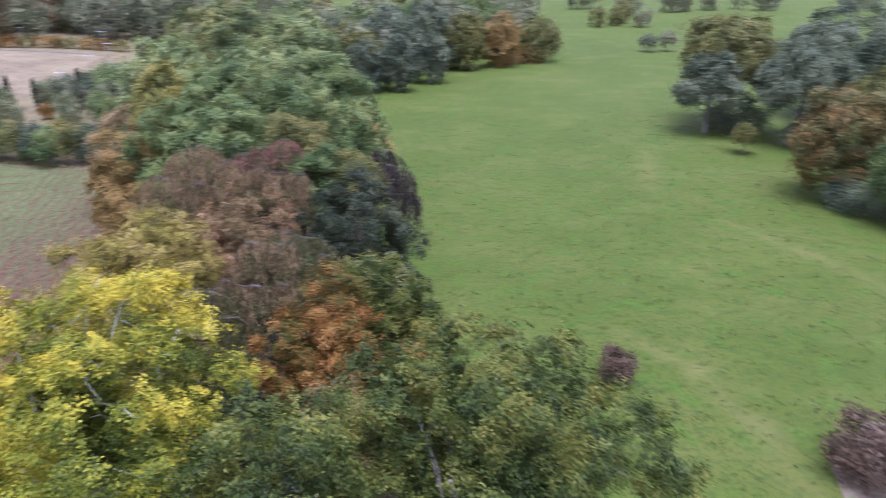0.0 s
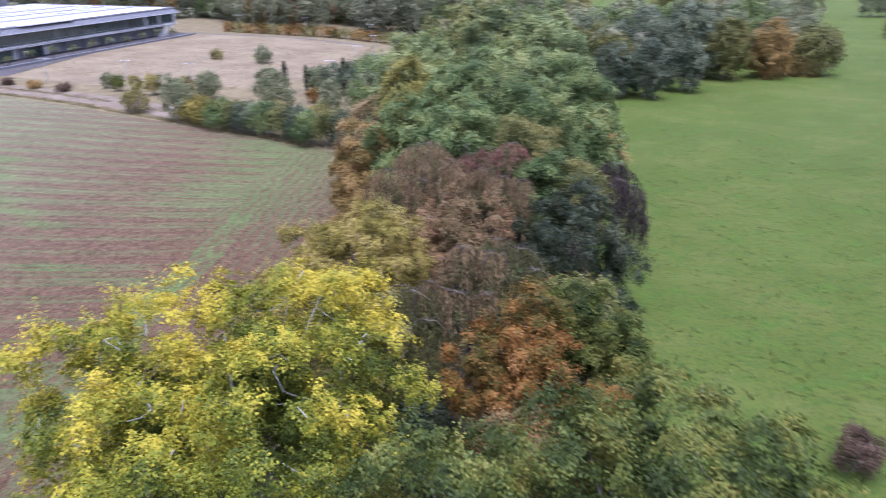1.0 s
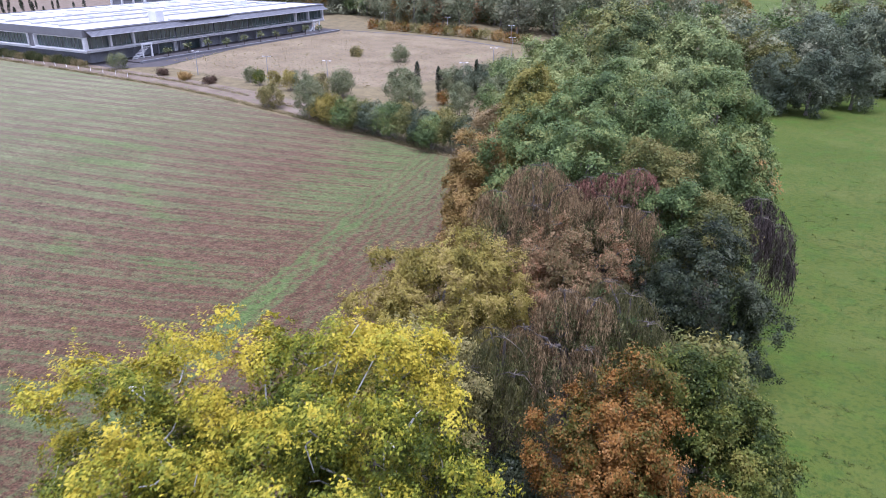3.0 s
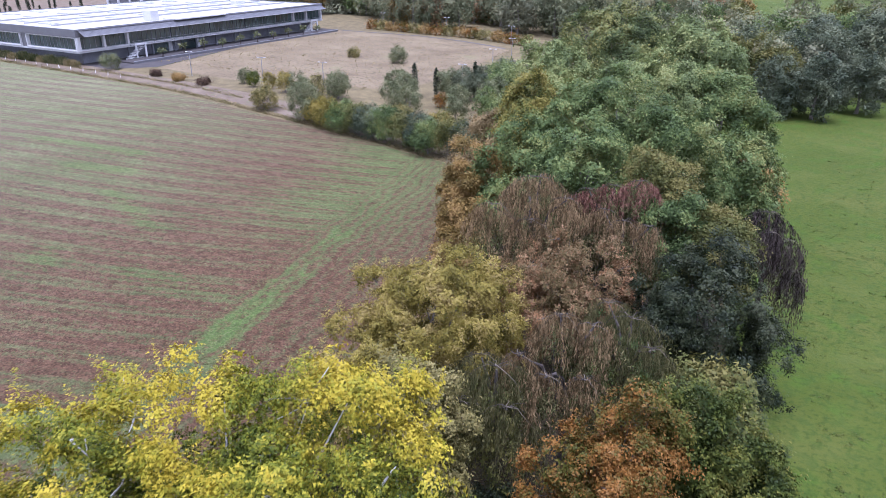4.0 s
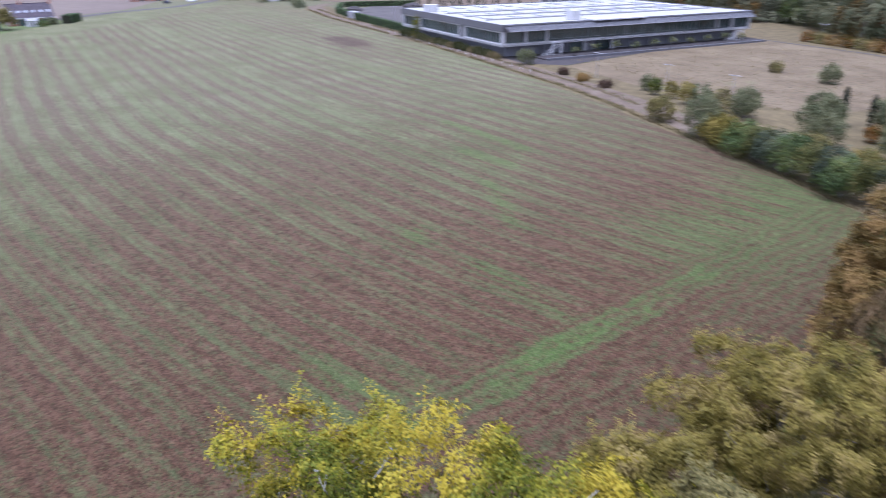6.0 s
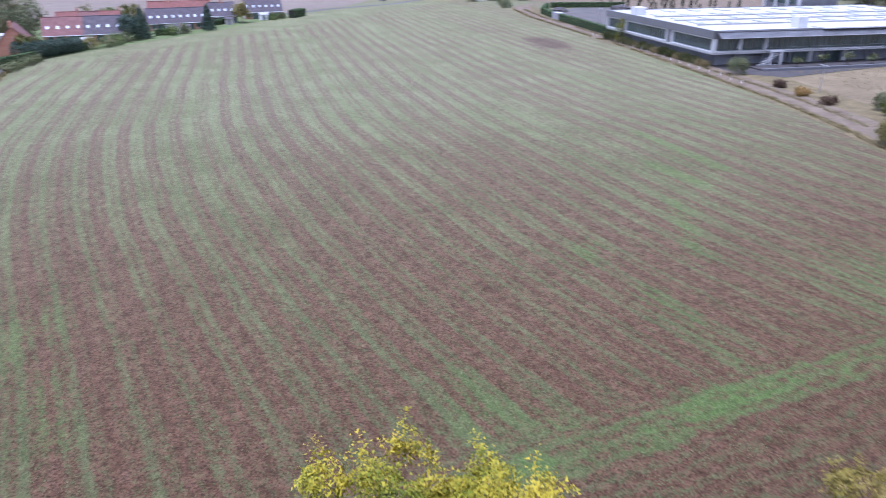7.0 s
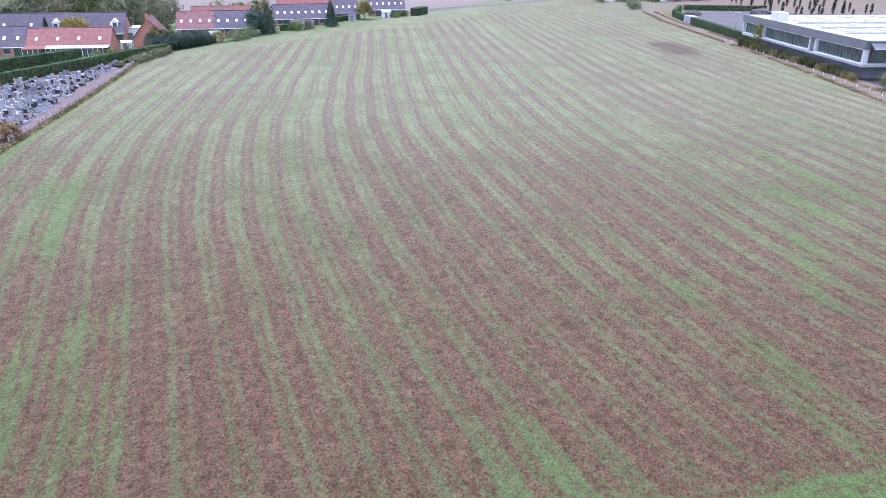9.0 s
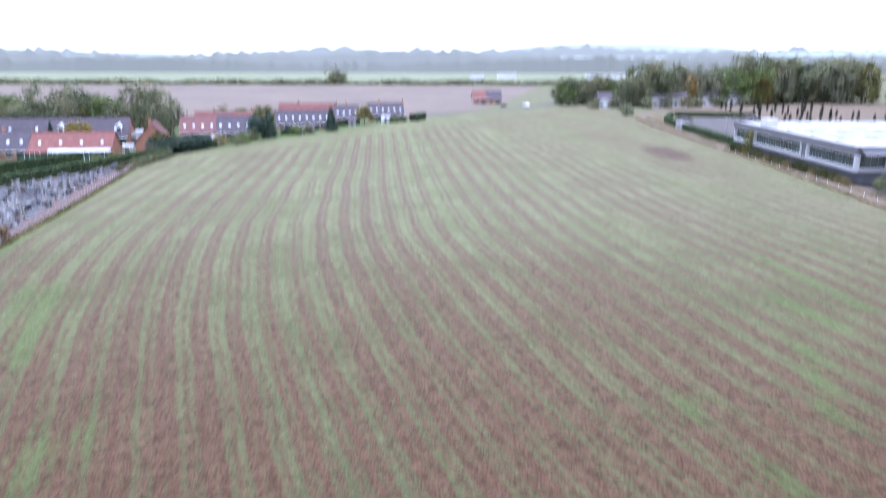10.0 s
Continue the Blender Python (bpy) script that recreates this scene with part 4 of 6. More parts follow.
tree("sycamore", "great rounded tree with dull green leaves", -22.6, 71.6, 9.0, 18.2, L_MIDGREEN, 26, low=0.06, clumps=230, count=128000, leaf=0.2, limbs=12, twigs=20,
     heads=[(1.8, 2.4, 7.2, 3.0, 18.3), (2.6, -6.6, 5.0, 2.0, 14.6), (-3.6, -3.0, 4.6, 2.0, 15.0), (7.6, 3.0, 5.0, 3.0, 16.4), (-2.6, -8.6, 3.4, 1.0, 10.6)])
tree("sycamore", "tree with yellowing green leaves", -29.2, 76.0, 4.4, 16.6, leafy("yellowing_leaves", three((0.059, 0.076, 0.020), (0.125, 0.125, 0.026), (0.198, 0.172, 0.036))), 27, low=0.1, clumps=70, count=52000, leaf=0.21, limbs=6)
tree("field_maple", "tree with olive-green leaves turning brown", -13.4, 64.6, 3.6, 14.5, L_OLIVEGREEN, 28, low=0.1, clumps=60, count=46000, leaf=0.18, limbs=6)
tree("field_maple", "olive-green tree among the weeping beeches", -11.2, 61.6, 3.0, 11.9, L_MIDGREEN, 29, low=0.1, clumps=50, count=36000, leaf=0.18, limbs=5)
tree("field_maple", "olive tree beside the pasture", -8.0, 62.0, 2.7, 11.6, L_OLIVEGREEN, 30, low=0.06, clumps=44, count=34000, leaf=0.18, limbs=5)
tree("ash", "tall green tree in the belt", -36.8, 98.5, 7.2, 16.8, L_ASH, 31, low=0.05, clumps=130, count=76000, leaf=0.26, limbs=8)
tree("ash", "tall green tree with yellow patches in its crown", -33.4, 114.0, 10.0, 20.2, leafy("green_and_yellow_leaves", three((0.056, 0.076, 0.026), (0.102, 0.125, 0.040), (0.178, 0.182, 0.053), (0.244, 0.224, 0.066)), 0.22), 32, low=0.1, clumps=130, count=76000, leaf=0.28, limbs=8)
tree("ash", "tall green tree behind the others in the belt", -23.0, 114.5, 8.0, 19.2, L_ASH, 44, low=0.1, clumps=90, count=48000, leaf=0.3, limbs=6)
tree("ash", "green tree in the middle of the belt", -23.5, 97.5, 8.0, 17.0, L_ASH, 45, low=0.05, clumps=120, count=64000, leaf=0.25, limbs=6)
tree("ash", "green tree at the pasture side of the belt", -15.2, 98.5, 5.8, 15.6, L_MIDGREEN, 33, low=0.05, clumps=80, count=48000, leaf=0.25, limbs=6)
tree("ash", "green tree in the belt", -11.0, 82.0, 4.6, 12.4, L_MIDGREEN, 34, low=0.04, clumps=66, count=38000, leaf=0.24, limbs=6)
bush("russet_shrub", "russet shrub at the foot of the belt", -9.6, 89.0, 3.0, 8.6, L_RUSSET, 35, 8000, 0.28)
bush("russet_shrub", "small russet tree of brown leaves beside the hazel", -1.7, 32.6, 1.5, 9.8, L_ORANGE, 37, 14000, 0.12, 26)
bush("russet_shrub", "russet-tipped shrub between oak and orange tree", -5.2, 29.6, 2.2, 8.0, leafy("russet_tipped_leaves", three((0.066, 0.069, 0.020), (0.132, 0.099, 0.033), (0.218, 0.125, 0.050)), 0.5), 40, 26000, 0.12, 26)
bush("undergrowth", "dark undergrowth beneath the trees", -13.4, 30.4, 3.4, 3.6, L_DARK, 36, 14000, 0.16, 20)
bush("undergrowth", "dark undergrowth beneath the trees", -18, 64, 6.0, 8.0, L_DARK, 39, 9000, 0.3, 26)
for i, (bx, by, r, h) in enumerate([(-26, 86, 6, 10), (-42, 95, 4, 5.5), (-36, 87, 4.6, 9), (-5.5, 48, 3, 6)]):
    bush("undergrowth", "dark undergrowth beneath the trees", bx, by, r, h, (L_MIDGREEN, L_OLIVEGREEN)[i % 2], 50 + i, 10000, 0.27, 26)
# mostly dark shrubs, added so the gaps between the trees look deeply shaded
for i, (bx, by, r, h, m) in enumerate([(-10.4, 31.4, 2.6, 3.4, L_DARK), (-3.4, 35.0, 2.4, 4.0, L_DARK), (-8.4, 27.6, 3.2, 3.6, L_DARK), (0.8, 30.4, 2.4, 5.6, L_GREEN), (-12.6, 35.4, 2.4, 3.4, L_DARK), (-8.0, 41.0, 2.4, 4.0, L_DARK)]):
    bush("undergrowth", "low shrubs filling the shaded gaps between the autumn trees", bx, by, r, h, m, 340 + i, 14000, 0.13, 24)

# shrub hedge along the far side of the field
for i in range(11):
    f = i / 10
    bush("field_hedge_shrub", ("green hedgerow shrub at the field corner", "yellowing hedgerow shrub by the field")[i % 3 == 0], -77 + 29 * f + random.uniform(-0.6, 0.6), 97.6 - 2.4 * f + random.uniform(-0.5, 0.9), 2.6, 4.2 + 1.4 * f + random.uniform(-0.5, 0.8), (L_OLIVE if i in (0, 1) else (L_OLIVEGREEN, L_WOOD, L_MIDGREEN)[i % 3]), 70 + i, 7000, 0.21, 22, group="field hedgerow shrubs")
bush("willow_shrub", "round grey-green willow shrub at the field edge", -79.2, 98.0, 2.7, 6.6, L_SHRUB, 90, 9500, 0.2, 26)
bush("yellow_shrub", "low yellow-green shrub at the field edge", -88.8, 98.5, 2.1, 4.0, L_PALE, 91, 6000, 0.2)
bush("plot_shrub", "dense grey-green shrub beside the dry plot", -84.5, 113, 2.3, 5.0, L_SHRUB, 92, 8000, 0.2, 22)
bush("plot_shrub", "round green shrub alone on the dry plot", -96.8, 150.3, 1.8, 3.6, L_SHRUB, 93, 2500, 0.28)
bush("plot_shrub", "small yellowish shrub alone on the dry plot", -110.2, 151.2, 1.2, 2.2, L_PALE, 94, 1600, 0.25)
for i, (bx, by, r, h, m) in enumerate([(-107, 112, 1.2, 3.2, L_SHRUB), (-103, 110.5, 1.1, 3.2, L_YELLOW), (-99.5, 111, 1.0, 3.0, L_OLIVE), (-95, 110.5, 1.6, 4.2, L_OLIVE), (-93, 112, 1.9, 3.8, L_SHRUB), (-88.5, 112, 1.5, 4.0, L_PALE), (-73, 114, 2.4, 5.2, L_SHRUB), (-69, 113, 2.2, 4.6, L_SHRUB), (-60, 114, 2.4, 6.0, L_SHRUB), (-56, 117, 2.6, 6.0, L_MIDGREEN), (-64, 122, 2.0, 4.5, L_SHRUB), (-66, 106, 2.6, 3.4, L_PALE), (-58, 105, 2.6, 3.4, L_OLIVE), (-113, 106.8, 1.2, 1.2, L_BROWN), (-121, 107.5, 1.4, 1.3, L_RUSSET), (-129, 108.5, 1.1, 1.1, L_BROWN), (-144, 108.8, 2.0, 3.4, L_SHRUB)]):
    bush("plot_shrub", "self-sown shrub between track and dry plot", bx, by, r, h, m, 100 + i, int(1700 * r), 0.2, 14, group="shrubs by the dry plot", stems=3)
for i, (bx, by, r, h, m) in enumerate([(-69.5, 127.4, 2.3, 5.8, L_SHRUB), (-67.0, 128.6, 2.2, 6.2, L_WOOD), (-64.6, 131.4, 2.4, 6.4, L_WOOD), (-63.0, 136.0, 3.0, 7.4, L_MIDGREEN), (-60.0, 130.0, 3.2, 6.6, L_MIDGREEN), (-65.0, 144.0, 3.0, 6.0, L_WOOD), (-58.0, 124.0, 3.0, 6.2, L_SHRUB), (-77.6, 122.4, 2.2, 5.2, L_SHRUB), (-74.0, 119.6, 2.4, 5.0, L_SHRUB)]):
    bush("plot_shrub", "dense green shrub at the end of the dry plot", bx, by, r, h, m, 140 + i, int(3600 * r), 0.2, 24, group="shrubs by the dry plot", stems=3)
bush("plot_shrub", "small orange shrub among green ones by the plot", -67.2, 121.0, 1.1, 2.6, L_ORANGE, 150, 2600, 0.18, 14)
for i, (cx, cy, h) in enumerate([(-75.2, 124.5, 6.4), (-71.6, 126.4, 5.8), (-65.8, 131.0, 7.2), (-66, 150, 5), (-68, 165, 5), (-70, 178, 5)]):
    conifer("cypress", "narrow dark cypress beside the dry plot", cx, cy, 0.6, h, L_DARK, 130 + i, 1100, 0.3, "cypresses by the dry plot", True)

# ---- woods: a few kinds of tree, repeated ----
kinds = []
for i, (m, r, h) in enumerate([(L_HAZEGREEN, 5.5, 15), (L_HAZEGREEN, 6.5, 17), (L_MIDGREEN, 6, 15), (L_RUSSET, 5, 14), (L_OLIVEGREEN, 5.5, 14), (L_PURPLE, 5, 15), (L_HAZEDARK, 5.5, 14)]):
    kinds.append(tree("wood_tree", ("grey-green broadleaved woodland tree in full leaf", "tall grey-green broadleaved woodland tree in full leaf", "green broadleaved woodland tree in full leaf", "russet broadleaved autumn woodland tree", "olive woodland tree turning brown", "brownish woodland tree losing its leaves", "dark green broadleaved woodland tree in full leaf")[i],
                      -150 - 14 * i, 232 + 5 * (i % 3), r, h, m, 200 + i, clumps=60, count=3800, leaf=0.6, limbs=2, low=-0.1, group="woodland trees"))


# the same woodland trees with finer leaves, for the edge of the wood that lies nearest
near_kinds = []
for i, (m, r, h) in enumerate([(L_WOOD, 5.5, 15), (L_WOOD, 6.2, 16.5), (L_OLIVEGREEN, 5.2, 14), (L_RUSSET, 4.6, 13)]):
    near_kinds.append(tree("wood_tree", ("dark green broadleaved tree at the edge of the wood", "tall dark green broadleaved tree at the edge of the wood", "olive tree at the edge of the wood", "russet tree at the edge of the wood")[i],
                           -12 + 9 * i, 176 + 5 * (i % 2), r, h, m, 220 + i, clumps=90, count=12000, leaf=0.42, limbs=4, low=-0.04, group="woodland trees"))


def wood(places, kinds_, seed, lo=0.8, hi=1.2, among=kinds):
    rng = random.Random(seed)
    for x, y in places:
        s = rng.uniform(lo, hi)
        k_ = among[rng.choice(kinds_)]
        copy_thing(k_, pose(x, y, lie(x), 0, 0, rng.uniform(0, 360)) @ Matrix.Diagonal((s * rng.uniform(0.9, 1.1), s * rng.uniform(0.9, 1.1), s, 1)))


def scatter(x0, y0, x1, y1, n, depth, seed):
    """Places along a line, in a belt of some depth to its left."""
    rng = random.Random(seed)
    d = Vector((x1 - x0, y1 - y0)).normalized()
    out = []
    for i in range(n):
        f, w = (i + rng.uniform(0.1, 0.9)) / n, rng.uniform(0, depth)
        out.append((x0 + (x1 - x0) * f - d.y * w, y0 + (y1 - y0) * f + d.x * w))
    return out


wood([(-15.5, 146), (-9, 149), (-2.5, 158)], [0, 1, 0], 1, 0.72, 0.8, near_kinds)
wood(scatter(5, 178, -20, 146, 12, -22, 2), [0, 1, 0, 2], 2, 0.75, 1.0, near_kinds)
wood(scatter(34, 196, 6, 186, 7, -16, 3), [0, 3, 2], 3, 0.6, 0.85, near_kinds)
wood(scatter(-20, 150, -60, 215, 22, -40, 4), [0, 1, 2, 4, 6, 3], 4, 0.8, 1.15)
wood(scatter(-165, 220, -62, 212, 34, 22, 5), [0, 1, 5, 6, 0, 1, 3], 5, 0.8, 1.1)
wood(scatter(-175, 243, -55, 235, 34, 26, 14), [0, 1, 5, 6], 14, 1.1, 1.5)
wood(scatter(-260, 232, -165, 224, 22, 30, 6), [0, 1, 5, 6], 6, 0.9, 1.2)
wood(scatter(-250, 270, -40, 262, 20, 40, 7), [0, 1, 5, 3], 7, 1.0, 1.3)
wood(scatter(30, 245, -60, 250, 22, 60, 8), [0, 1, 2, 4], 8, 0.8, 1.1)
wood([(58, 272), (66, 276), (74, 270), (70, 284)], [0, 4, 3], 9, 0.5, 0.65)
wood(scatter(250, 360, -40, 350, 22, 30, 10), [0, 1], 10, 0.7, 1.0)
wood(scatter(80, 150, 170, 260, 14, -50, 11), [0, 1, 2, 4], 11, 0.8, 1.1)
# the trees on the far side of the pasture
tree("oak", "green oak with a yellowish top across the pasture", 47.5, 118.5, 8.6, 18.4, L_OLIVEGREEN, 301, low=0.12, clumps=70, count=40000, leaf=0.34, limbs=8)
tree("oak", "grey-green tree overhanging the pasture", 42.5, 112.0, 5.2, 13.2, L_WOOD, 302, low=0.12, clumps=44, count=26000, leaf=0.32, limbs=6)
tree("oak", "dark green tree across the pasture", 54.5, 106.5, 7.6, 15.6, L_WOOD, 303, low=0.12, clumps=60, count=36000, leaf=0.33, limbs=8)
tree("oak", "dark green tree in the far row", 67.5, 122.5, 8.6, 18.8, L_WOOD, 304, low=0.1, clumps=60, count=30000, leaf=0.38, limbs=6)
tree("cherry_tree", "tree with orange-flecked olive leaves at the pasture edge", 47.0, 80.5, 5.6, 13.4, L_FLECKED, 305, low=0.0, clumps=50, count=42000, leaf=0.26, limbs=8)
tree("oak", "dark green tree at the pasture edge", 51.0, 71.0, 5.6, 11.0, L_MIDGREEN, 306, low=0.03, clumps=44, count=32000, leaf=0.27, limbs=6)
tree("oak", "olive tree at the pasture edge", 60.0, 92.0, 6.6, 14.0, L_OLIVEGREEN, 307, low=0.0, clumps=50, count=30000, leaf=0.33, limbs=6)
tree("thorn_tree", "small wind-shaped thorn tree on the pasture", 43.6, 99.5, 1.5, 4.4, L_OLIVEGREEN, 308, low=0.2, clumps=18, count=4500, leaf=0.24, limbs=4)
tree("thorn_tree", "small tree alone on the far pasture", 58.8, 205.4, 2.2, 5.0, L_HAZEGREEN, 309, low=0.2, clumps=14, count=1600, leaf=0.42, limbs=4)
tree("thorn_tree", "small tree alone on the far pasture", 64.3, 206.3, 1.8, 5.4, L_HAZEGREEN, 310, low=0.2, clumps=14, count=1600, leaf=0.42, limbs=4)
for i, (bx, by, r, h) in enumerate([(48, 114, 5, 3.5), (56, 104, 5, 3.2), (47.5, 76, 4.0, 3.6), (51, 68, 4.2, 3.6), (59, 88, 5, 3.5), (65, 117, 6, 4)]):
    bush("undergrowth", "green undergrowth below the trees across the pasture", bx, by, r, h, L_WOOD, 320 + i, 7000, 0.27, 22)
bush("bramble", "brown bramble and bare shrub at the pasture corner", 25.0, 32.0, 3.0, 3.2, L_BROWN, 311, 6000, 0.22, 20)
bush("russet_shrub", "low russet shrub at the far pasture edge", 19.7, 186, 6.0, 2.6, L_RUSSET, 312, 4000, 0.5, 20, squash=0.5)


# ---- the works: a long two-storey building with a white flat roof ----
def works(x, y, turn):
    root = base("works_building", x, y, turn, None, "long two-storey modern building with white flat roof and ribbon windows", "building")
    L, W = 85.7, 56.0  # along +y from the corner, and along -x
    part("ground_floor", boxed(-W + 2.6, -2.6, 2.6, L - 2.6, -0.3, 2.7), M_DARKWALL, root, "dark recessed ground floor wall")
    part("floor_slab", boxed(-W, 0, 0, L, 2.7, 3.15, 0.03), M_WHITE, root, "white projecting floor slab")
    part("upper_wall", boxed(-W + 0.9, -0.9, 0.9, L - 0.9, 3.15, 6.3), M_DARKWALL, root)
    bm = bmesh.new()
    for x0, x1, y0, y1 in ((-W - 0.2, 0.3, -0.3, 0.15), (-W - 0.2, 0.3, L - 0.15, L + 0.3), (-0.15, 0.3, 0.15, L - 0.15), (-W - 0.2, -W + 0.2, 0.15, L - 0.15)):
        box(bm, x0, x1, y0, y1, 6.2, 7.9, 0.02)
    part("fascia", bm, M_FASCIA, root, "dark grey metal roof fascia")
    part("roof", boxed(-W + 0.2, -0.15, 0.15, L - 0.15, 6.3, 7.72), M_ROOF, root, "white flat roof")
    # sloping eaves of dark louvre blades on brackets along the long side
    for i in range(7):
        f = i / 6
        bm = boxed(-0.17, 0.17, 0.5, L - 0.5, -0.02, 0.02)
        bmesh.ops.transform(bm, matrix=Matrix.Translation((0.5 + 1.75 * f, 0, 7.45 - 0.95 * f)) @ Matrix.Rotation(radians(20), 4, "Y"), verts=bm.verts[:])
        part("louvre", bm, M_FASCIA, root, "dark eaves louvre blade")
    part("louvre_edge", boxed(2.36, 2.46, 0.4, L - 0.4, 6.36, 6.52, 0.02), M_CONCRETE, root, "pale edge beam of the eaves")
    for i in range(18):
        bm = boxed(-1.05, 1.05, -0.05, 0.05, -0.09, 0.0)
        bmesh.ops.transform(bm, matrix=Matrix.Translation((1.38, 1.0 + 4.9 * i, 6.88)) @ Matrix.Rotation(radians(28.5), 4, "Y"), verts=bm.verts[:])
        part("bracket", bm, M_DARKWALL, root)
    part("gutter", boxed(0.3, 0.55, 0.3, L - 0.3, 7.55, 7.75, 0.03), M_FASCIA, root)
    # thin handrail and ledge over the projecting slab
    part("ledge", boxed(0.02, 0.9, 13.5, L - 0.2, 2.95, 3.1, 0.02), M_WHITE, root, "white maintenance ledge below the windows")
    for i in range(24):
        part("rail_post", boxed(0.82, 0.86, 14 + 3.0 * i, 14.04 + 3.0 * i, 3.1, 4.0), M_STEEL, root)
    part("handrail", boxed(0.81, 0.87, 13.8, L - 0.4, 4.0, 4.05), M_STEEL, root)
    for a, b in ((-W, -55.6), (-46.0, -44.0), (-20.6, -18.4)):
        part("wall_panel", boxed(a + 0.02, b - 0.02, 0.1, 0.9, 3.15, 6.2), M_FASCIA, root)
    # windows of the short side in three white frames
    for a, b in ((-55.6, -46.0), (-44.0, -20.6), (-18.4, 0.1)):
        win = part("window", boxed(a + 0.35, b - 0.35, 0.55, 0.75, 3.5, 5.95), M_GLASS, root, "ribbon window in a white box frame")
        for n, q in (("sill", (a, b, -0.25, 0.9, 3.15, 3.4)), ("head", (a, b, -0.05, 0.9, 5.95, 6.2)), ("jamb", (a, a + 0.3, -0.25, 0.9, 3.4, 5.95)), ("jamb", (b - 0.3, b, -0.25, 0.9, 3.4, 5.95))):
            part(n, boxed(*q, 0.02), M_WHITE, win)
        m = int((b - a) / 1.25)
        for i in range(1, m):
            px = a + 0.4 + (b - a - 0.8) * i / m
            part("mullion", boxed(px - 0.03, px + 0.03, 0.45, 0.57, 3.5, 5.95), M_DARKWALL, win)
    # ribbon of the long side, in bays
    bays = [(0.5, 6.5), (7.2, 12.8), (13.6, 26.0), (26.6, 39.0), (39.6, 52.0), (52.6, 65.0), (65.6, 72.0), (72.8, 78.0), (78.8, 85.2)]
    for a, b in bays:
        win = part("window", boxed(-0.75, -0.55, a, b, 3.5, 5.95), M_GLASS, root, "dark ribbon window bay")
        m = max(3, int((b - a) / 1.3))
        for i in range(1, m):
            py = a + (b - a) * i / m
            part("mullion", boxed(-0.57, -0.45, py - 0.035, py + 0.035, 3.5, 5.95), M_DARKWALL, win)
        part("sill", boxed(-0.9, 0.35, a - 0.3, b + 0.3, 3.15, 3.45, 0.02), M_WHITE, win)
    for py in (0.2, 6.85, 13.2, 72.4, 78.4, 85.4):
        part("column", boxed(-0.6, 0.25, py - 0.25, py + 0.25, 3.15, 6.2, 0.02), M_WHITE, root, "white upper column")
    for i in range(1, 12):
        part("pier", boxed(-1.6, -1.2, 7 * i - 0.2, 7 * i + 0.2, -0.3, 2.7), M_DARKWALL, root)
    for py in (22.0, 31.0):
        d = part("entrance", boxed(-2.6, -2.35, py, py + 4.5, -0.2, 2.5), M_GLASS, root, "glazed ground floor entrance")
        part("jamb", boxed(-2.6, -1.9, py + 4.5, py + 5.6, -0.2, 2.7), M_WHITE, d)
    # outside stairs in white frames
    for py in (11.5, 76.0):
        st = part("stair", boxed(0.4, 2.6, py, py + 4.6, -0.3, 0.25), M_WHITE, root, "white outside stair with side frame")
        for i in range(9):
            part("tread", boxed(0.5, 2.3, py + 0.45 * i, py + 0.45 * i + 0.5, 0.25 + 0.29 * i, 0.43 + 0.29 * i), M_WHITE, st)
        part("post", boxed(2.3, 2.6, py + 4.2, py + 4.6, 0.25, 3.3), M_WHITE, st)
        part("post", boxed(2.3, 2.6, py + 1.6, py + 1.9, 0.25, 3.3), M_WHITE, st)
        part("beam", boxed(2.25, 2.65, py + 1.4, py + 4.8, 3.3, 3.6), M_WHITE, st)
    # roof furniture: rows of low rooflights, ducts, plant housings
    rng = random.Random(5)
    for i in range(9):
        for j in range(4):
            cx, cy = -W + 7 + j * 10.5 + rng.uniform(-0.6, 0.6), 6 + i * 9 + rng.uniform(-0.6, 0.6)
            up = part("rooflight", boxed(cx - 2.6, cx + 2.6, cy - 1.1, cy + 1.1, 7.7, 7.98, 0.06), M_ROOF, root, "low white rooflight on the roof")
            part("glazing", boxed(cx - 2.2, cx + 2.2, cy - 0.8, cy + 0.8, 7.98, 8.06, 0.03), M_SKYLIGHT, up)
    for cx in (-33.5, -23, -12.5):
        part("roof_duct", boxed(cx - 0.3, cx + 0.3, 3, L - 3, 7.7, 8.1, 0.05), M_CONCRETE, root)
    for cx, cy, a, b, h in ((-42, 2.5, 3.2, 3, 2.0), (-4.0, 24, 3.0, 2.4, 2.4), (-20, 70, 3, 3, 1.4)):
        part("plant_housing", boxed(cx - a / 2, cx + a / 2, cy - b / 2, cy + b / 2, 7.7, 7.7 + h, 0.05), M_WHITE, root, "white plant housing on the roof")
    part("raised_canopy", boxed(-3.5, 1.2, 27, 44, 7.75, 8.05, 0.03), M_WHITE, root, "raised white canopy over the eaves")
    part("terrace", boxed(2.3, 7.5, 8, L - 2, -0.2, 0.35, 0.05), M_PAVING, root, "grey terrace along the ground floor")
    part("terrace_edge", boxed(7.5, 8.1, 8, L - 2, -0.2, 0.6, 0.04), M_FASCIA, root)
    return root


works(-153.9, 108.2, 1.55)
tower = base("tower_block", -222, 178, 3, None, "grey rooftop block with white corner columns behind the works", "building")
part("body", boxed(-8, 8, -7, 7, -0.3, 11.5, 0.05), M_FASCIA, tower)
for cx in (-8.2, -2.8, 2.8, 8.2):
    part("column", boxed(cx - 0.35, cx + 0.35, -7.5, -6.8, -0.3, 11.6), M_WHITE, tower)
part("window", boxed(-6, 6, -7.1, -7.0, 8.0, 10.4), M_GLASS, tower)

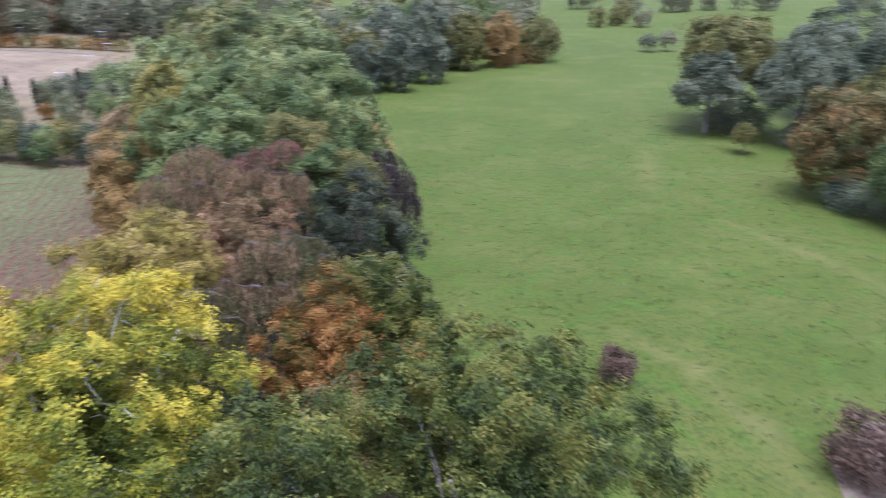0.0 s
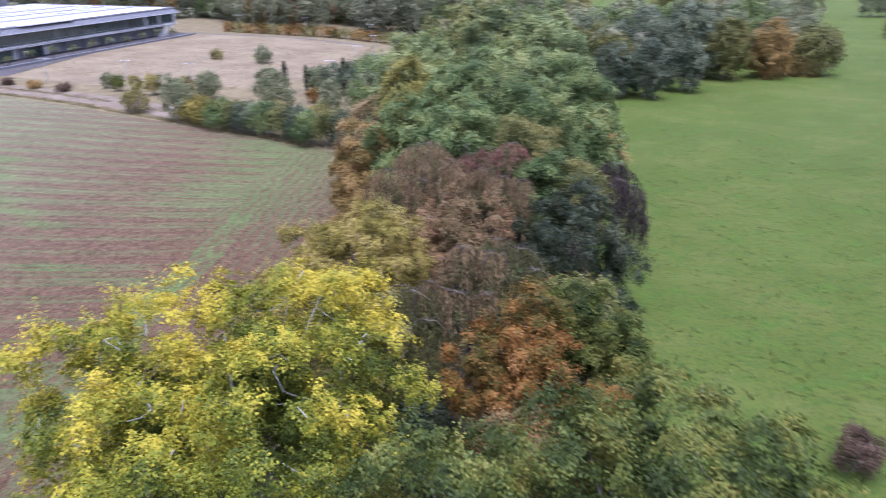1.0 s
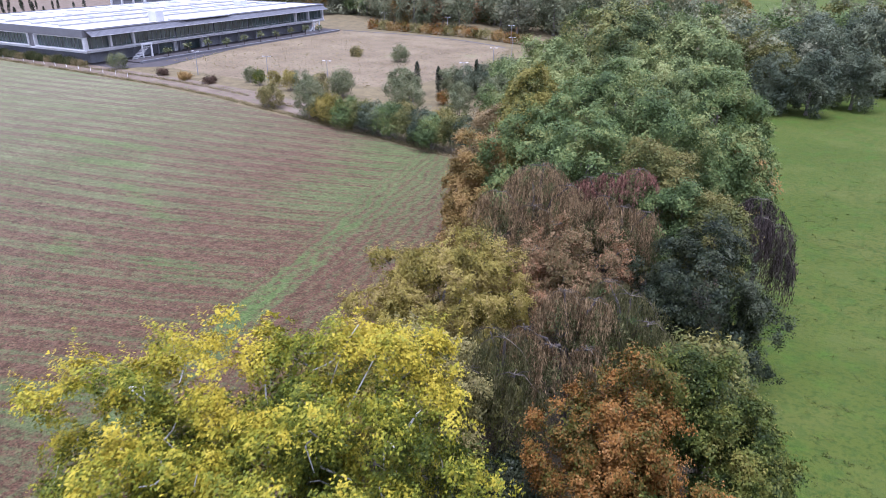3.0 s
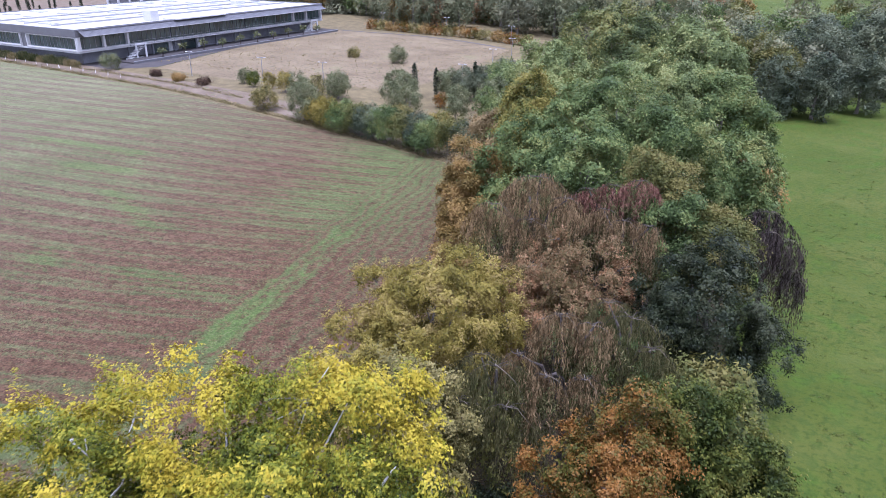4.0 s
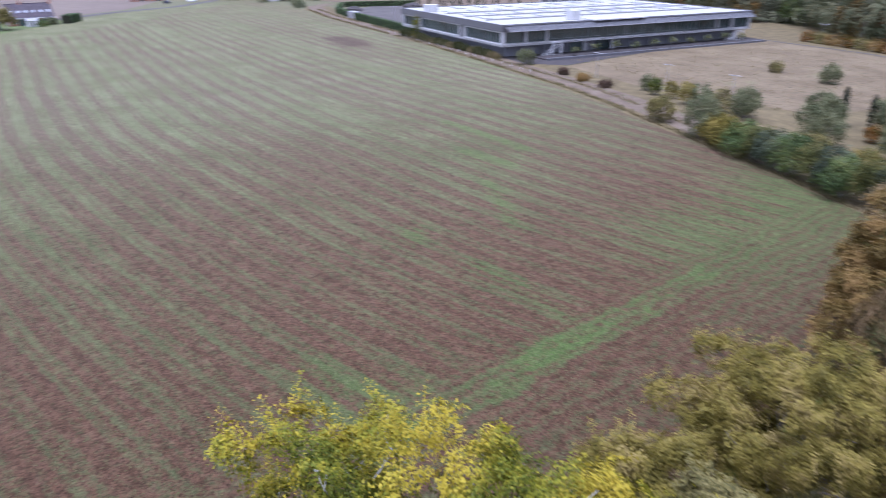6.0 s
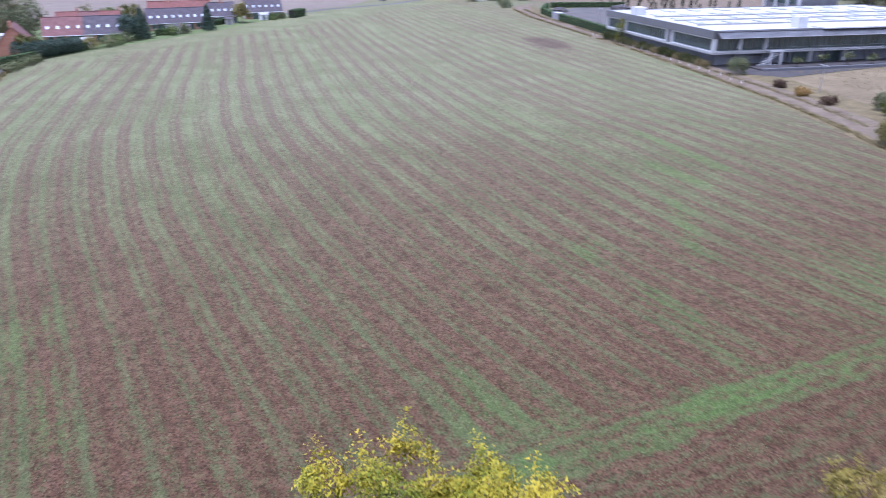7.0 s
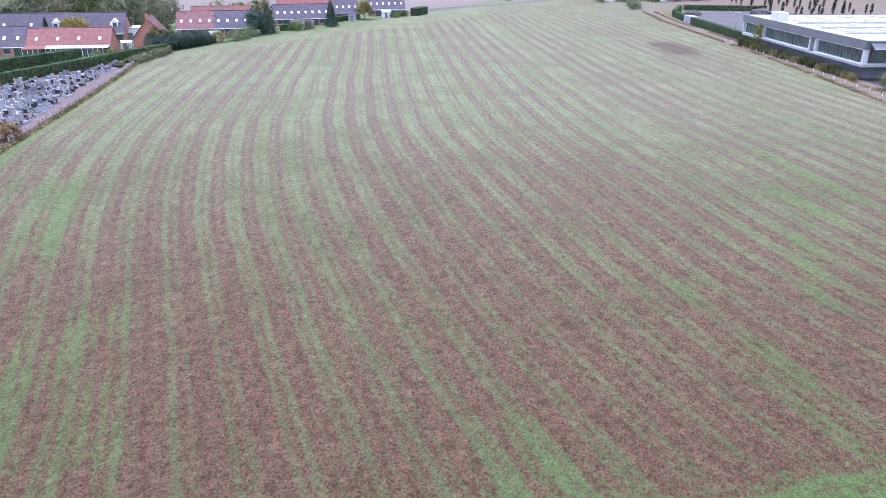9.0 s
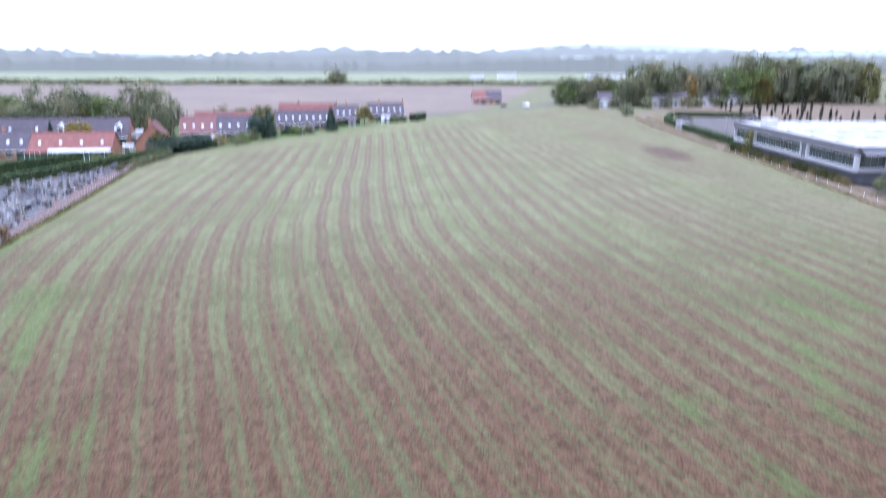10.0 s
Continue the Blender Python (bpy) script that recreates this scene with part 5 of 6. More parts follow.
# palms on the terrace and lamps
def palm(x, y, top, seed):
    rng = np.random.default_rng(seed)
    root = base("terrace_palm", x, y, 0, lie(x) + 0.3, "small fan palm on the works terrace", "palm", "terrace palms")
    part("trunk", tube(bmesh.new(), [Vector((0, 0, -0.1)), Vector((0.03, 0, top * 0.4)), Vector((0, 0.02, top * 0.72))], [0.14, 0.12, 0.1], 7), M_DARKBARK, root)
    n = 46
    d = unit(rng.normal(0, 1, (n, 3)) * (1, 1, 0.55) + (0, 0, 0.35))
    at = np.array((0, 0, top * 0.72)) + d * 0.12
    quads("fronds", np.concatenate([blades(rng, at + d * f * (1, 1, 1 - 0.6 * f), d * 3, 0.75, 0.3, 0.5 + f) for f in (0.1, 0.45)]), L_SHRUB, root)


for i in range(10):
    palm(-148.4 - 0.12 * i, 126 + 6.4 * i, 2.3 + 0.3 * (i % 3), 400 + i)


def lamp_post(x, y, turn):
    root = base("lamp_post", x, y, turn, None, "tall grey car park lamp with twin heads", "street lamp", "plot lamps")
    part("pole", tube(bmesh.new(), [Vector((0, 0, -0.1)), Vector((0, 0, 2.5)), Vector((0, 0, 5.0))], [0.09, 0.07, 0.05], 8), M_STEEL, root)
    for s in (-1, 1):
        arm = part("arm", boxed(min(0, s * 0.5), max(0, s * 0.5), -0.03, 0.03, 4.95, 5.02), M_STEEL, root)
        part("lamp_head", boxed(s * 0.65 - 0.25, s * 0.65 + 0.25, -0.12, 0.12, 4.93, 5.05, 0.03), M_WHITE, arm)
    return root


post = lamp_post(-122.5, 112.3, 10)
for lx, ly in ((-104.5, 114.5), (-92, 118), (-72, 137), (-76, 158), (-80, 176), (-90, 196), (-115, 203), (-140, 205), (-226, 118), (-250, 121), (-262, 135)):
    copy_thing(post, pose(lx, ly, lie(lx), 0, 0, 20))

def marker_stake(x, y, turn):
    root = base("marker_stake", x, y, turn, None, "short white marker stake leaning beside the track", "stake", "track marker stakes")
    part("stake", tube(bmesh.new(), [Vector((0, 0, -0.1)), Vector((0.12, 0, 0.75))], [0.05, 0.045], 6), M_RENDER, root)
    return root


stake = marker_stake(-134.0, 103.6, 20)
for i in range(19):
    sx = -138.5 - 4.4 * i
    copy_thing(stake, pose(sx, 104.0 + 0.02 * (-138 - sx), lie(sx), 0, 0, 47 * i))


def heap(x, y, r, h, seed):
    """A heap of dark earth."""
    bm = bmesh.new()
    bmesh.ops.create_icosphere(bm, subdivisions=3, radius=1.0)
    for v in bm.verts:
        w = 1 + 0.25 * noise.noise(v.co * 2.2 + Vector((seed, 0, 0))) + 0.1 * noise.noise(v.co * 6)
        v.co = Vector((v.co.x * r * w, v.co.y * r * 0.7 * w, max(-0.1, v.co.z) * h * w))
    root = base("earth_heap", x, y, 0, None, "heap of dark earth dumped on the car park", "heap", "earth heaps")
    part("earth", bm, M_PAVING, root)


heap(-297.0, 123.0, 4.6, 1.8, 1)
heap(-298.0, 150.0, 5.5, 2.2, 2)
box_ = base("container", -267.5, 112.0, 4, None, "pale grey container standing in a gap of the hedge", "container")
part("body", boxed(-3.0, 3.0, -1.2, 1.2, 0.0, 2.4, 0.05), M_CONCRETE, box_)
part("door", boxed(-1.1, 1.1, -1.26, -1.2, 0.1, 2.2), M_STEEL, box_)

# reeds and weeds along the foot of the works, the orange hedge behind the plot
for i in range(15):
    reeds("reeds", "tall dry reeds at the foot of the works", -156 - 3.6 * i, 107.3 - 0.1 * i + 0.3 * (i % 2), 1.9, 1.5 + 0.3 * (i % 3), L_REEDGREEN if i % 3 else L_REED, 420 + i, 800)
bush("ivy", "yellow-green climber on the works wall", -198.5, 106.0, 0.8, 6.4, L_YELLOW, 440, 900, 0.3, 10, stems=1)
for i in range(14):
    bush("orange_hedge_shrub", "orange and yellow autumn hedge shrub behind the plot", -143 + 4.4 * i, 203 - 0.5 * i, 2.4, 2.6, (L_ORANGE, L_PALE, L_RUSSET)[i % 3], 450 + i, 800, 0.4, 10, group="autumn hedge behind the plot", stems=2, squash=0.5)
strip("dark_kerb", [(-150, 195), (-120, 195.5), (-88, 188)], 1.2, M_TARMAC, 0.09, "dark tarmac edging round the dry plot")

# clipped hedges and cypresses round the car park
hedge("car_park_hedge", "clipped dark hedge beside the track", ((-208, 110.5), (-262, 110.8)), 1.6, 2.4, L_HEDGE, 460, 0.3, 26)
hedge("car_park_hedge", "clipped dark hedge bending with the track", ((-273, 112), (-290, 113.5)), 1.6, 2.2, L_HEDGE, 461, 0.3, 26)
hedge("car_park_hedge", "clipped dark hedge at the car park corner", ((-292, 114), (-316, 124)), 1.6, 2.2, L_HEDGE, 462, 0.3, 26)
hedge("car_park_hedge", "clipped dark hedge behind the car park", ((-318, 126), (-312, 158)), 1.6, 2.2, L_HEDGE, 463, 0.3, 26)
proto = conifer("cypress", "narrow dark cypress in the planted rows", -272, 160, 0.55, 4.6, L_DARK, 470, 500, 0.4, "cypress rows", True)
for i in range(34):
    rr = random.Random(i)
    cx, cy = -250 - 7.5 * (i % 12) + rr.uniform(-1, 1), 158 + 16 * (i // 12) + rr.uniform(-2, 2) + 0.4 * (i % 12)
    copy_thing(proto, pose(cx - 28, cy, 2.5, 0, 0, rr.uniform(0, 360)) @ Matrix.Scale(rr.uniform(0.75, 1.15), 4))
sheet("planted_ground", [(-226, 152), (-318, 142), (-356, 128), (-376, 130), (-394, 190), (-404, 262), (-226, 240)], M_TRACK, 0.045, "brown bare ground planted with cypresses")
wood(scatter(-381, 86, -374, 131, 16, 22, 12), [0, 1, 6, 2], 12, 0.8, 1.0)
wood(scatter(-374, 128, -390, 197, 24, 26, 15), [0, 1, 6, 2, 3], 15, 1.05, 1.45)
wood(scatter(-390, 192, -404, 260, 24, 30, 16), [0, 1, 6, 4], 16, 1.35, 1.75)
wood(scatter(-404, 262, -240, 262, 26, 30, 13), [0, 1, 6, 4], 13, 1.0, 1.4)
for i, (bx, by) in enumerate([(-322, 107), (-330, 108.5), (-341, 110), (-347, 113)]):
    bush("track_shrub", "dark shrub where the track turns", bx, by, 1.8, 2.8, L_HAZEGREEN, 480 + i, 900, 0.4, 10)

for i, (hx, hy, w_) in enumerate([(-366, 104, 7), (-368, 131, 9), (-374, 143, 8), (-380, 160, 9), (-386, 176, 8)]):
    h_ = base("white_villa", hx, hy, 95, None, "white house at the edge of the far wood", "house", "white houses by the wood")
    part("wall", boxed(0, w_, 0, 7, -0.3, 4.6), M_RENDER, h_)
    bm = bmesh.new()
    pr = [(-0.4, 4.6), (3.5, 7.4), (7.4, 4.6)]
    a_, b_ = [[bm.verts.new((q, p, z)) for p, z in pr] for q in (-0.3, w_ + 0.3)]
    for f_ in (a_, b_[::-1], (a_[0], b_[0], b_[1], a_[1]), (a_[1], b_[1], b_[2], a_[2]), (a_[2], b_[2], b_[0], a_[0])):
        bm.faces.new(f_)
    bmesh.ops.recalc_face_normals(bm, faces=bm.faces[:])
    part("roof", bm, M_DARKTILE, h_)
    for q in (1.0, w_ - 2.4):
        part("window", boxed(q, q + 1.4, -0.05, 0.05, 1.0, 2.4), M_GLASS, h_)
for i, (bx, by, r, h) in enumerate([(-362, 101, 3, 4.5), (-364, 112, 3.4, 5.5), (-363, 127, 3.2, 4.6), (-367, 137, 3.2, 5), (-370, 149, 3.4, 5.2), (-375, 156, 3, 4.6), (-378, 168, 3.2, 5), (-382, 183, 3.2, 5)]):
    bush("garden_shrub", "green shrub screening the white houses", bx, by, r, h, (L_HAZEGREEN, L_HAZEDARK)[i % 2], 486 + i, 1500, 0.5, 14, group="shrubs by the white houses", stems=2)
sheet("worn_corner", [(20, 22), (22.5, 33), (27, 37), (36, 34), (38, 22)], M_TRACK, 0.03, "worn bare earth at the pasture corner")
sheet("works_forecourt", [(-157, 106.4), (-147, 107), (-138.5, 116.4), (-147.5, 150), (-150.5, 196), (-158, 196)], M_PAVING, 0.055, "dark paved forecourt along the works")


# ---- terraced houses ----
def house_row(x, y, turn, units, depth, eaves, ridge, roofs, label, lights=2, chimneys=True, porch=()):
    """A terrace of brick houses. Its garden side lies along +x at y, the roof's ridge runs along x. roofs: a tile for each unit."""
    n = len(units)
    L = sum(units)
    root = base("terraced_house_row", x, y, turn, None, label, "house")
    bm = bmesh.new()
    prof = [(0, -0.3), (depth, -0.3), (depth, eaves), (depth / 2, ridge - 0.12), (0, eaves)]
    a = [bm.verts.new((0, p, q)) for p, q in prof]
    b = [bm.verts.new((L, p, q)) for p, q in prof]
    bm.faces.new(a[::-1])
    bm.faces.new(b)
    for i in range(5):
        bm.faces.new((a[i], a[(i + 1) % 5], b[(i + 1) % 5], b[i]))
    part("wall", bm, M_BRICK, root, "orange-red brick wall")
    at = 0.0
    over = 0.35
    slope = (ridge - eaves) / (depth / 2)
    for u, (w, mat) in enumerate(zip(units, roofs)):
        x0, x1 = at - (0.25 if u == 0 else 0), at + w + (0.25 if u == n - 1 else 0)
        bm = bmesh.new()
        up = 0.1 + 0.004 * (u % 2)
        line = [(-over, eaves - over * slope), (depth / 2, ridge), (depth + over, eaves - over * slope)]
        top = [[bm.verts.new((q, p, z + up)) for p, z in line] for q in (x0, x1)]
        low = [[bm.verts.new((q, p, z + up - 0.2)) for p, z in line] for q in (x0, x1)]
        for i in range(2):
            bm.faces.new((top[0][i], top[1][i], top[1][i + 1], top[0][i + 1]))
            bm.faces.new((low[0][i], low[0][i + 1], low[1][i + 1], low[1][i]))
            for s in (0, 1):
                bm.faces.new((top[s][i], top[s][i + 1], low[s][i + 1], low[s][i]))
        for i in (0, 2):
            bm.faces.new((top[0][i], top[1][i], low[1][i], low[0][i]))
        bmesh.ops.recalc_face_normals(bm, faces=bm.faces[:])
        roof = part("roof", bm, mat, root)
        for k_ in range(lights):
            cx = at + w * (k_ + 0.5) / lights
            for back_ in (False, True):
                p0 = depth * (0.19 if not back_ else 0.81)
                z0 = eaves + slope * min(p0, depth - p0) + up
                ang = math.atan(slope) * (-1 if back_ else 1)
                bm = boxed(-0.34, 0.34, -0.5, 0.5, -0.05, 0.12, 0.02)
                bmesh.ops.transform(bm, matrix=Matrix.Translation((cx, p0, z0)) @ Matrix.Rotation(ang, 4, "X"), verts=bm.verts[:])
                part("skylight", bm, M_SKYLIGHT, roof, "bright roof window")
        part("ridge_cap", tube(bmesh.new(), [Vector((x0, depth / 2, ridge + up)), Vector(((x0 + x1) / 2, depth / 2, ridge + up)), Vector((x1, depth / 2, ridge + up))], [0.13] * 3, 6), mat, roof)
        # garden side: door, window, gutter
        for sx, sw, z0, z1, nm in ((0.22, 1.5, 0.8, 2.05, "window"), (0.6, 2.2, 0.05, 2.1, "patio_door")):
            px = at + w * sx
            win = part(nm, boxed(px, px + sw, -0.04, 0.06, z0, min(z1, eaves - 0.15)), M_GLASS, root)
            part("frame", boxed(px - 0.09, px + sw + 0.09, -0.07, -0.02, min(z1, eaves - 0.15), min(z1, eaves - 0.15) + 0.1), M_RENDER, win)
            part("sill", boxed(px - 0.09, px + sw + 0.09, -0.12, -0.02, z0 - 0.1, z0), M_RENDER, win)
        if chimneys and u % 2 == 0:
            ch = part("chimney", boxed(at + w - 0.4, at + w + 0.4, depth / 2 - 0.35, depth / 2 + 0.35, ridge - 0.6, ridge + 1.0, 0.03), M_BRICK, root)
            part("pot", tube(bmesh.new(), [Vector((at + w, depth / 2, ridge + 0.95)), Vector((at + w, depth / 2, ridge + 1.4))], [0.14, 0.11], 8), M_REDTILE, ch)
        at += w
    part("gutter", boxed(-0.2, L + 0.2, -over - 0.14, -over - 0.02, eaves - over * slope - 0.08, eaves - over * slope + 0.06, 0.02), M_RENDER, root, "pale eaves gutter")
    for u, w, out, mat in porch:
        q0 = sum(units[:u]) + 0.2
        pr = part("veranda", boxed(q0, q0 + w, -out, -out + 0.15, -0.2, 2.1), M_GLASS, root, "glazed veranda along the garden side")
        bm = bmesh.new()
        f = bm.faces.new([bm.verts.new(p) for p in ((q0 - 0.2, -out - 0.3, 2.15), (q0 + w + 0.2, -out - 0.3, 2.15), (q0 + w + 0.2, 0, eaves + 0.15), (q0 - 0.2, 0, eaves + 0.15))])
        r = bmesh.ops.extrude_face_region(bm, geom=[f])
        bmesh.ops.translate(bm, verts=[g for g in r["geom"] if isinstance(g, bmesh.types.BMVert)], vec=(0, 0, -0.14))
        part("veranda_roof", bm, mat, pr)
        for i in range(int(w / 1.2) + 1):
            part("post", boxed(q0 + 1.2 * i - 0.05, q0 + 1.2 * i + 0.05, -out - 0.06, -out, -0.2, 2.1), M_RENDER, pr)
    return root


R, D, X_ = M_REDTILE, M_DARKTILE, M_MIXTILE
# turn 97: the row runs north along +y, its garden side faces the field
house_row(-188.3, -76.4, 97, [4.9, 4.9, 4.9, 4.9], 8.0, 2.4, 6.2, [R, R, R, R], "terrace with red tiled roof and white verandas", 1, False, [(0, 4.6, 2.6, M_REDTILE), (1, 14.3, 1.6, M_WHITE)])
house_row(-185.4, -101.3, 97, [6.2, 6.2, 6.2, 6.2], 8.0, 2.6, 6.6, [D, D, D, D], "terrace with dark tiled roof", 2, True, [(1, 12, 1.6, M_WHITE)])
terrace = house_row(-210.0, -112.0, 97, [7.0] * 7, 8.0, 2.9, 7.6, [D] * 7, "second terrace with dark roof and white dormers", 1, False)
for q in (31.0, 35.5, 46.5):
    cheek = part("dormer", boxed(q - 0.8, q + 0.8, 0.9, 3.2, 3.6, 5.3, 0.02), M_RENDER, terrace, "white gabled dormer")
    bm = bmesh.new()
    a_, b_ = [[bm.verts.new((q + p_, y_, z_)) for p_, z_ in ((-1.0, 5.3), (0.0, 6.3), (1.0, 5.3))] for y_ in (0.75, 3.4)]
    for f_ in (a_, b_[::-1], (a_[0], b_[0], b_[1], a_[1]), (a_[1], b_[1], b_[2], a_[2]), (a_[2], b_[2], b_[0], a_[0])):
        bm.faces.new(f_)
    bmesh.ops.recalc_face_normals(bm, faces=bm.faces[:])
    part("roof", bm, M_RENDER, cheek)
    part("pane", boxed(q - 0.5, q + 0.5, 0.84, 0.9, 4.1, 5.1), M_GLASS, cheek)
house_row(-213.0, -58.5, 12, [9.0], 8.6, 2.4, 7.4, [X_], "brick house whose gable end faces the field", 0, True)
house_row(-227.0, -52.5, 100, [5.2, 5.2, 5.2, 5.2], 8.6, 2.6, 6.9, [X_, X_, D, D], "terrace with brown tiles turning dark grey along its roof", 2, False)
house_row(-244.0, -54.0, 94, [6.0, 6.0, 6.0], 8.0, 2.7, 7.0, [R, X_, R], "red roofed houses behind the terrace", 0)
house_row(-256.0, -30.0, 104, [4.6] * 4, 8.0, 2.6, 6.6, [D] * 4, "terrace with dark roof and roof windows", 2, False)
house_row(-278.0, -34.0, 92, [7.0] * 3, 8.0, 2.8, 7.4, [R] * 3, "red roofed houses further back", 0)
house_row(-277.0, -13.0, 100, [4.4] * 2, 8.0, 2.8, 6.8, [D] * 2, "dark roofed pair of houses", 2)
house_row(-291.0, -2.0, 100, [4.6] * 3, 8.0, 2.8, 6.8, [D] * 3, "last terrace before the lane with dark roof", 2)
house_row(-392.0, 44.0, 95, [7, 8], 8, 3.0, 6.5, [R, D], "farmhouses beyond the field", 0)

# garage block
g = base("garage", -219, -66, 95, None, "flat roofed pale garage between the houses", "garage")
part("wall", boxed(0, 9, 0, 7, -0.3, 3.2, 0.02), M_RENDER, g)
part("roof", boxed(-0.2, 9.2, -0.2, 7.2, 3.2, 3.5, 0.03), M_CONCRETE, g)
part("door", boxed(1, 3.6, -0.05, 0.02, -0.1, 2.2), M_DARKWALL, g)


def car(x, y, turn, paint, label):
    root = base("car", x, y, turn, None, label, "car", "parked cars")
    bm = bmesh.new()
    prof = [(-2.0, 0.35), (-2.05, 0.75), (-1.55, 0.95), (-0.85, 1.42), (0.85, 1.45), (1.6, 0.98), (2.05, 0.85), (2.1, 0.4)]
    a = [bm.verts.new((p, -0.85, q)) for p, q in prof]
    b = [bm.verts.new((p, 0.85, q)) for p, q in prof]
    bm.faces.new(a)
    bm.faces.new(b[::-1])
    for i in range(len(prof)):
        j = (i + 1) % len(prof)
        bm.faces.new((a[i], b[i], b[j], a[j]))
    bmesh.ops.recalc_face_normals(bm, faces=bm.faces[:])
    body = part("body", bm, paint, root)
    part("windscreen", boxed(-0.8, 0.8, -0.87, 0.87, 1.02, 1.34), M_GLASS, body)
    for wx in (-1.3, 1.3):
        for wy in (-0.8, 0.8):
            part("wheel", tube(bmesh.new(), [Vector((wx, wy - 0.1, 0.32)), Vector((wx, wy + 0.1, 0.32))], [0.32, 0.32], 12), M_DARKWALL, root)


P_WHITE, P_DARK = plain("white_car_paint", (0.75, 0.75, 0.76), 0.25, vary=0.03), plain("dark_car_paint", (0.04, 0.04, 0.05), 0.25, vary=0.1)
car(-208, -56.5, 75, P_WHITE, "white car parked beside the gable house")
car(-214, -58, 75, P_WHITE, "white car parked between the houses")
car(-372, 58, 20, P_DARK, "dark car on the lane beyond the field")
car(-378, 70, 30, P_WHITE, "white car on the lane beyond the field")

# ---- hedges, conifers and garden trees ----
hedge("boundary_hedge", "long clipped dark hedge behind the graves", ((-150.3, -62.4), (-195.9, -45.4)), 1.4, 2.2, L_HEDGE, 500, 0.26, 40)
hedge("boundary_hedge", "long clipped dark hedge behind the graves", ((-98.0, -82.0), (-150.1, -62.5)), 1.4, 2.2, L_HEDGE, 501, 0.3, 24)
hedge("garden_hedge", "tall clipped green garden hedge", ((-174.2, -65.0), (-182.5, -60.8)), 1.8, 2.8, L_HEDGE, 502, 0.28, 36)
hedge("garden_hedge", "tall clipped green garden hedge", ((-160, -72.0), (-174.0, -65.1)), 1.8, 2.8, L_HEDGE, 503, 0.28, 36)
hedge("garden_hedge", "clipped hedge beside the gable house", ((-201, -46), (-214, -38)), 1.4, 2.0, L_HEDGE, 504, 0.28, 30)
for i in range(6):
    bush("fence_shrub", "clipped round shrub along the burial ground fence", -178.0 - 3.0 * i, -45.6 + 0.3 * i, 1.3, 1.5, L_SHRUB, 510 + i, 700, 0.3, 10, group="shrubs along the fence", stems=2)
for i in range(8):
    conifer("leyland_cypress", "dense blue-green conifer in a garden screen", -197.5 - 1.9 * i, -45.4 + 0.85 * i, 1.5, 4.4 - 0.08 * i, L_BLUECON, 520 + i, 1500, 0.4, "conifer screen", True)
for i, (cx, cy, r, h) in enumerate([(-196, -49.2, 1.5, 4.6), (-198.5, -47.6, 1.4, 4.2), (-183, -98, 1.6, 4.5)]):
    conifer("garden_conifer", "blue-green clipped garden conifer", cx, cy, r, h, L_BLUECON, 530 + i, 1400, 0.34, "", True)
conifer("spruce", "tall dark spruce at the garden edge", -236.5, -28.0, 3.6, 9.0, L_BLUECON, 540, 4200, 0.5)
conifer("spruce", "tall dark spruce by the last gardens", -256.5, -11.5, 2.8, 8.6, L_BLUECON, 541, 3600, 0.5)
tree("garden_tree", "blue-green garden tree beside the spruce", -233.5, -31, 2.8, 7.0, L_BLUECON, 542, low=0.1, clumps=24, count=4200, leaf=0.42, limbs=4)
tree("garden_tree", "pale leafed small garden tree on the lawn", -279, -2.4, 2.6, 6.6, L_PALE, 543, low=0.2, clumps=24, count=3600, leaf=0.42, limbs=4)
tree("garden_tree", "olive garden tree behind the red roof", -206, -72, 3.0, 7.6, L_OLIVE, 544, low=0.2, clumps=24, count=4200, leaf=0.42, limbs=4)
conifer("spruce", "dark spruce behind the red roof", -205, -79, 1.8, 8.0, L_BLUECON, 545, 2200, 0.45)
tree("garden_tree", "grey-green garden tree by the burial ground", -156, -72.5, 3.0, 5.6, L_SHRUB, 546, low=0.1, clumps=24, count=4200, leaf=0.4, limbs=4)
tree("garden_tree", "olive tree growing before the brick gable", -203.2, -49, 2.2, 5.4, L_OLIVEGREEN, 547, low=0.15, clumps=20, count=3000, leaf=0.34, limbs=4)
for i, (bx, by, r, h, m) in enumerate([(-219, -34, 1.9, 2.6, L_SHRUB), (-223, -33, 2.1, 2.8, L_MIDGREEN), (-228, -31.5, 2.1, 3.0, L_SHRUB), (-215, -37, 2.0, 3.0, L_PALE), (-244, -21, 2.2, 3.0, L_MIDGREEN), (-248, -18, 1.8, 2.6, L_SHRUB), (-262, -16, 1.6, 2.0, L_MIDGREEN), (-190, -52, 1.6, 1.6, L_SHRUB), (-188, -55, 1.4, 1.5, L_PALE), (-184, -57.5, 1.4, 1.6, L_SHRUB), (-181, -66, 1.3, 1.3, L_OLIVE), (-176, -84, 1.6, 1.7, L_SHRUB), (-287, 8, 1.6, 1.8, L_MIDGREEN), (-292, 11, 1.5, 2.0, L_SHRUB)]):
    bush("garden_shrub", "rounded garden shrub by the houses", bx, by, r, h, m, 560 + i, 900, 0.34, 12, group="garden shrubs", stems=2)
hedge("end_hedge", "clipped hedge at the end of the terrace", ((-293, 15), (-302, 19)), 3.0, 2.8, L_HEDGE, 580, 0.32, 30)
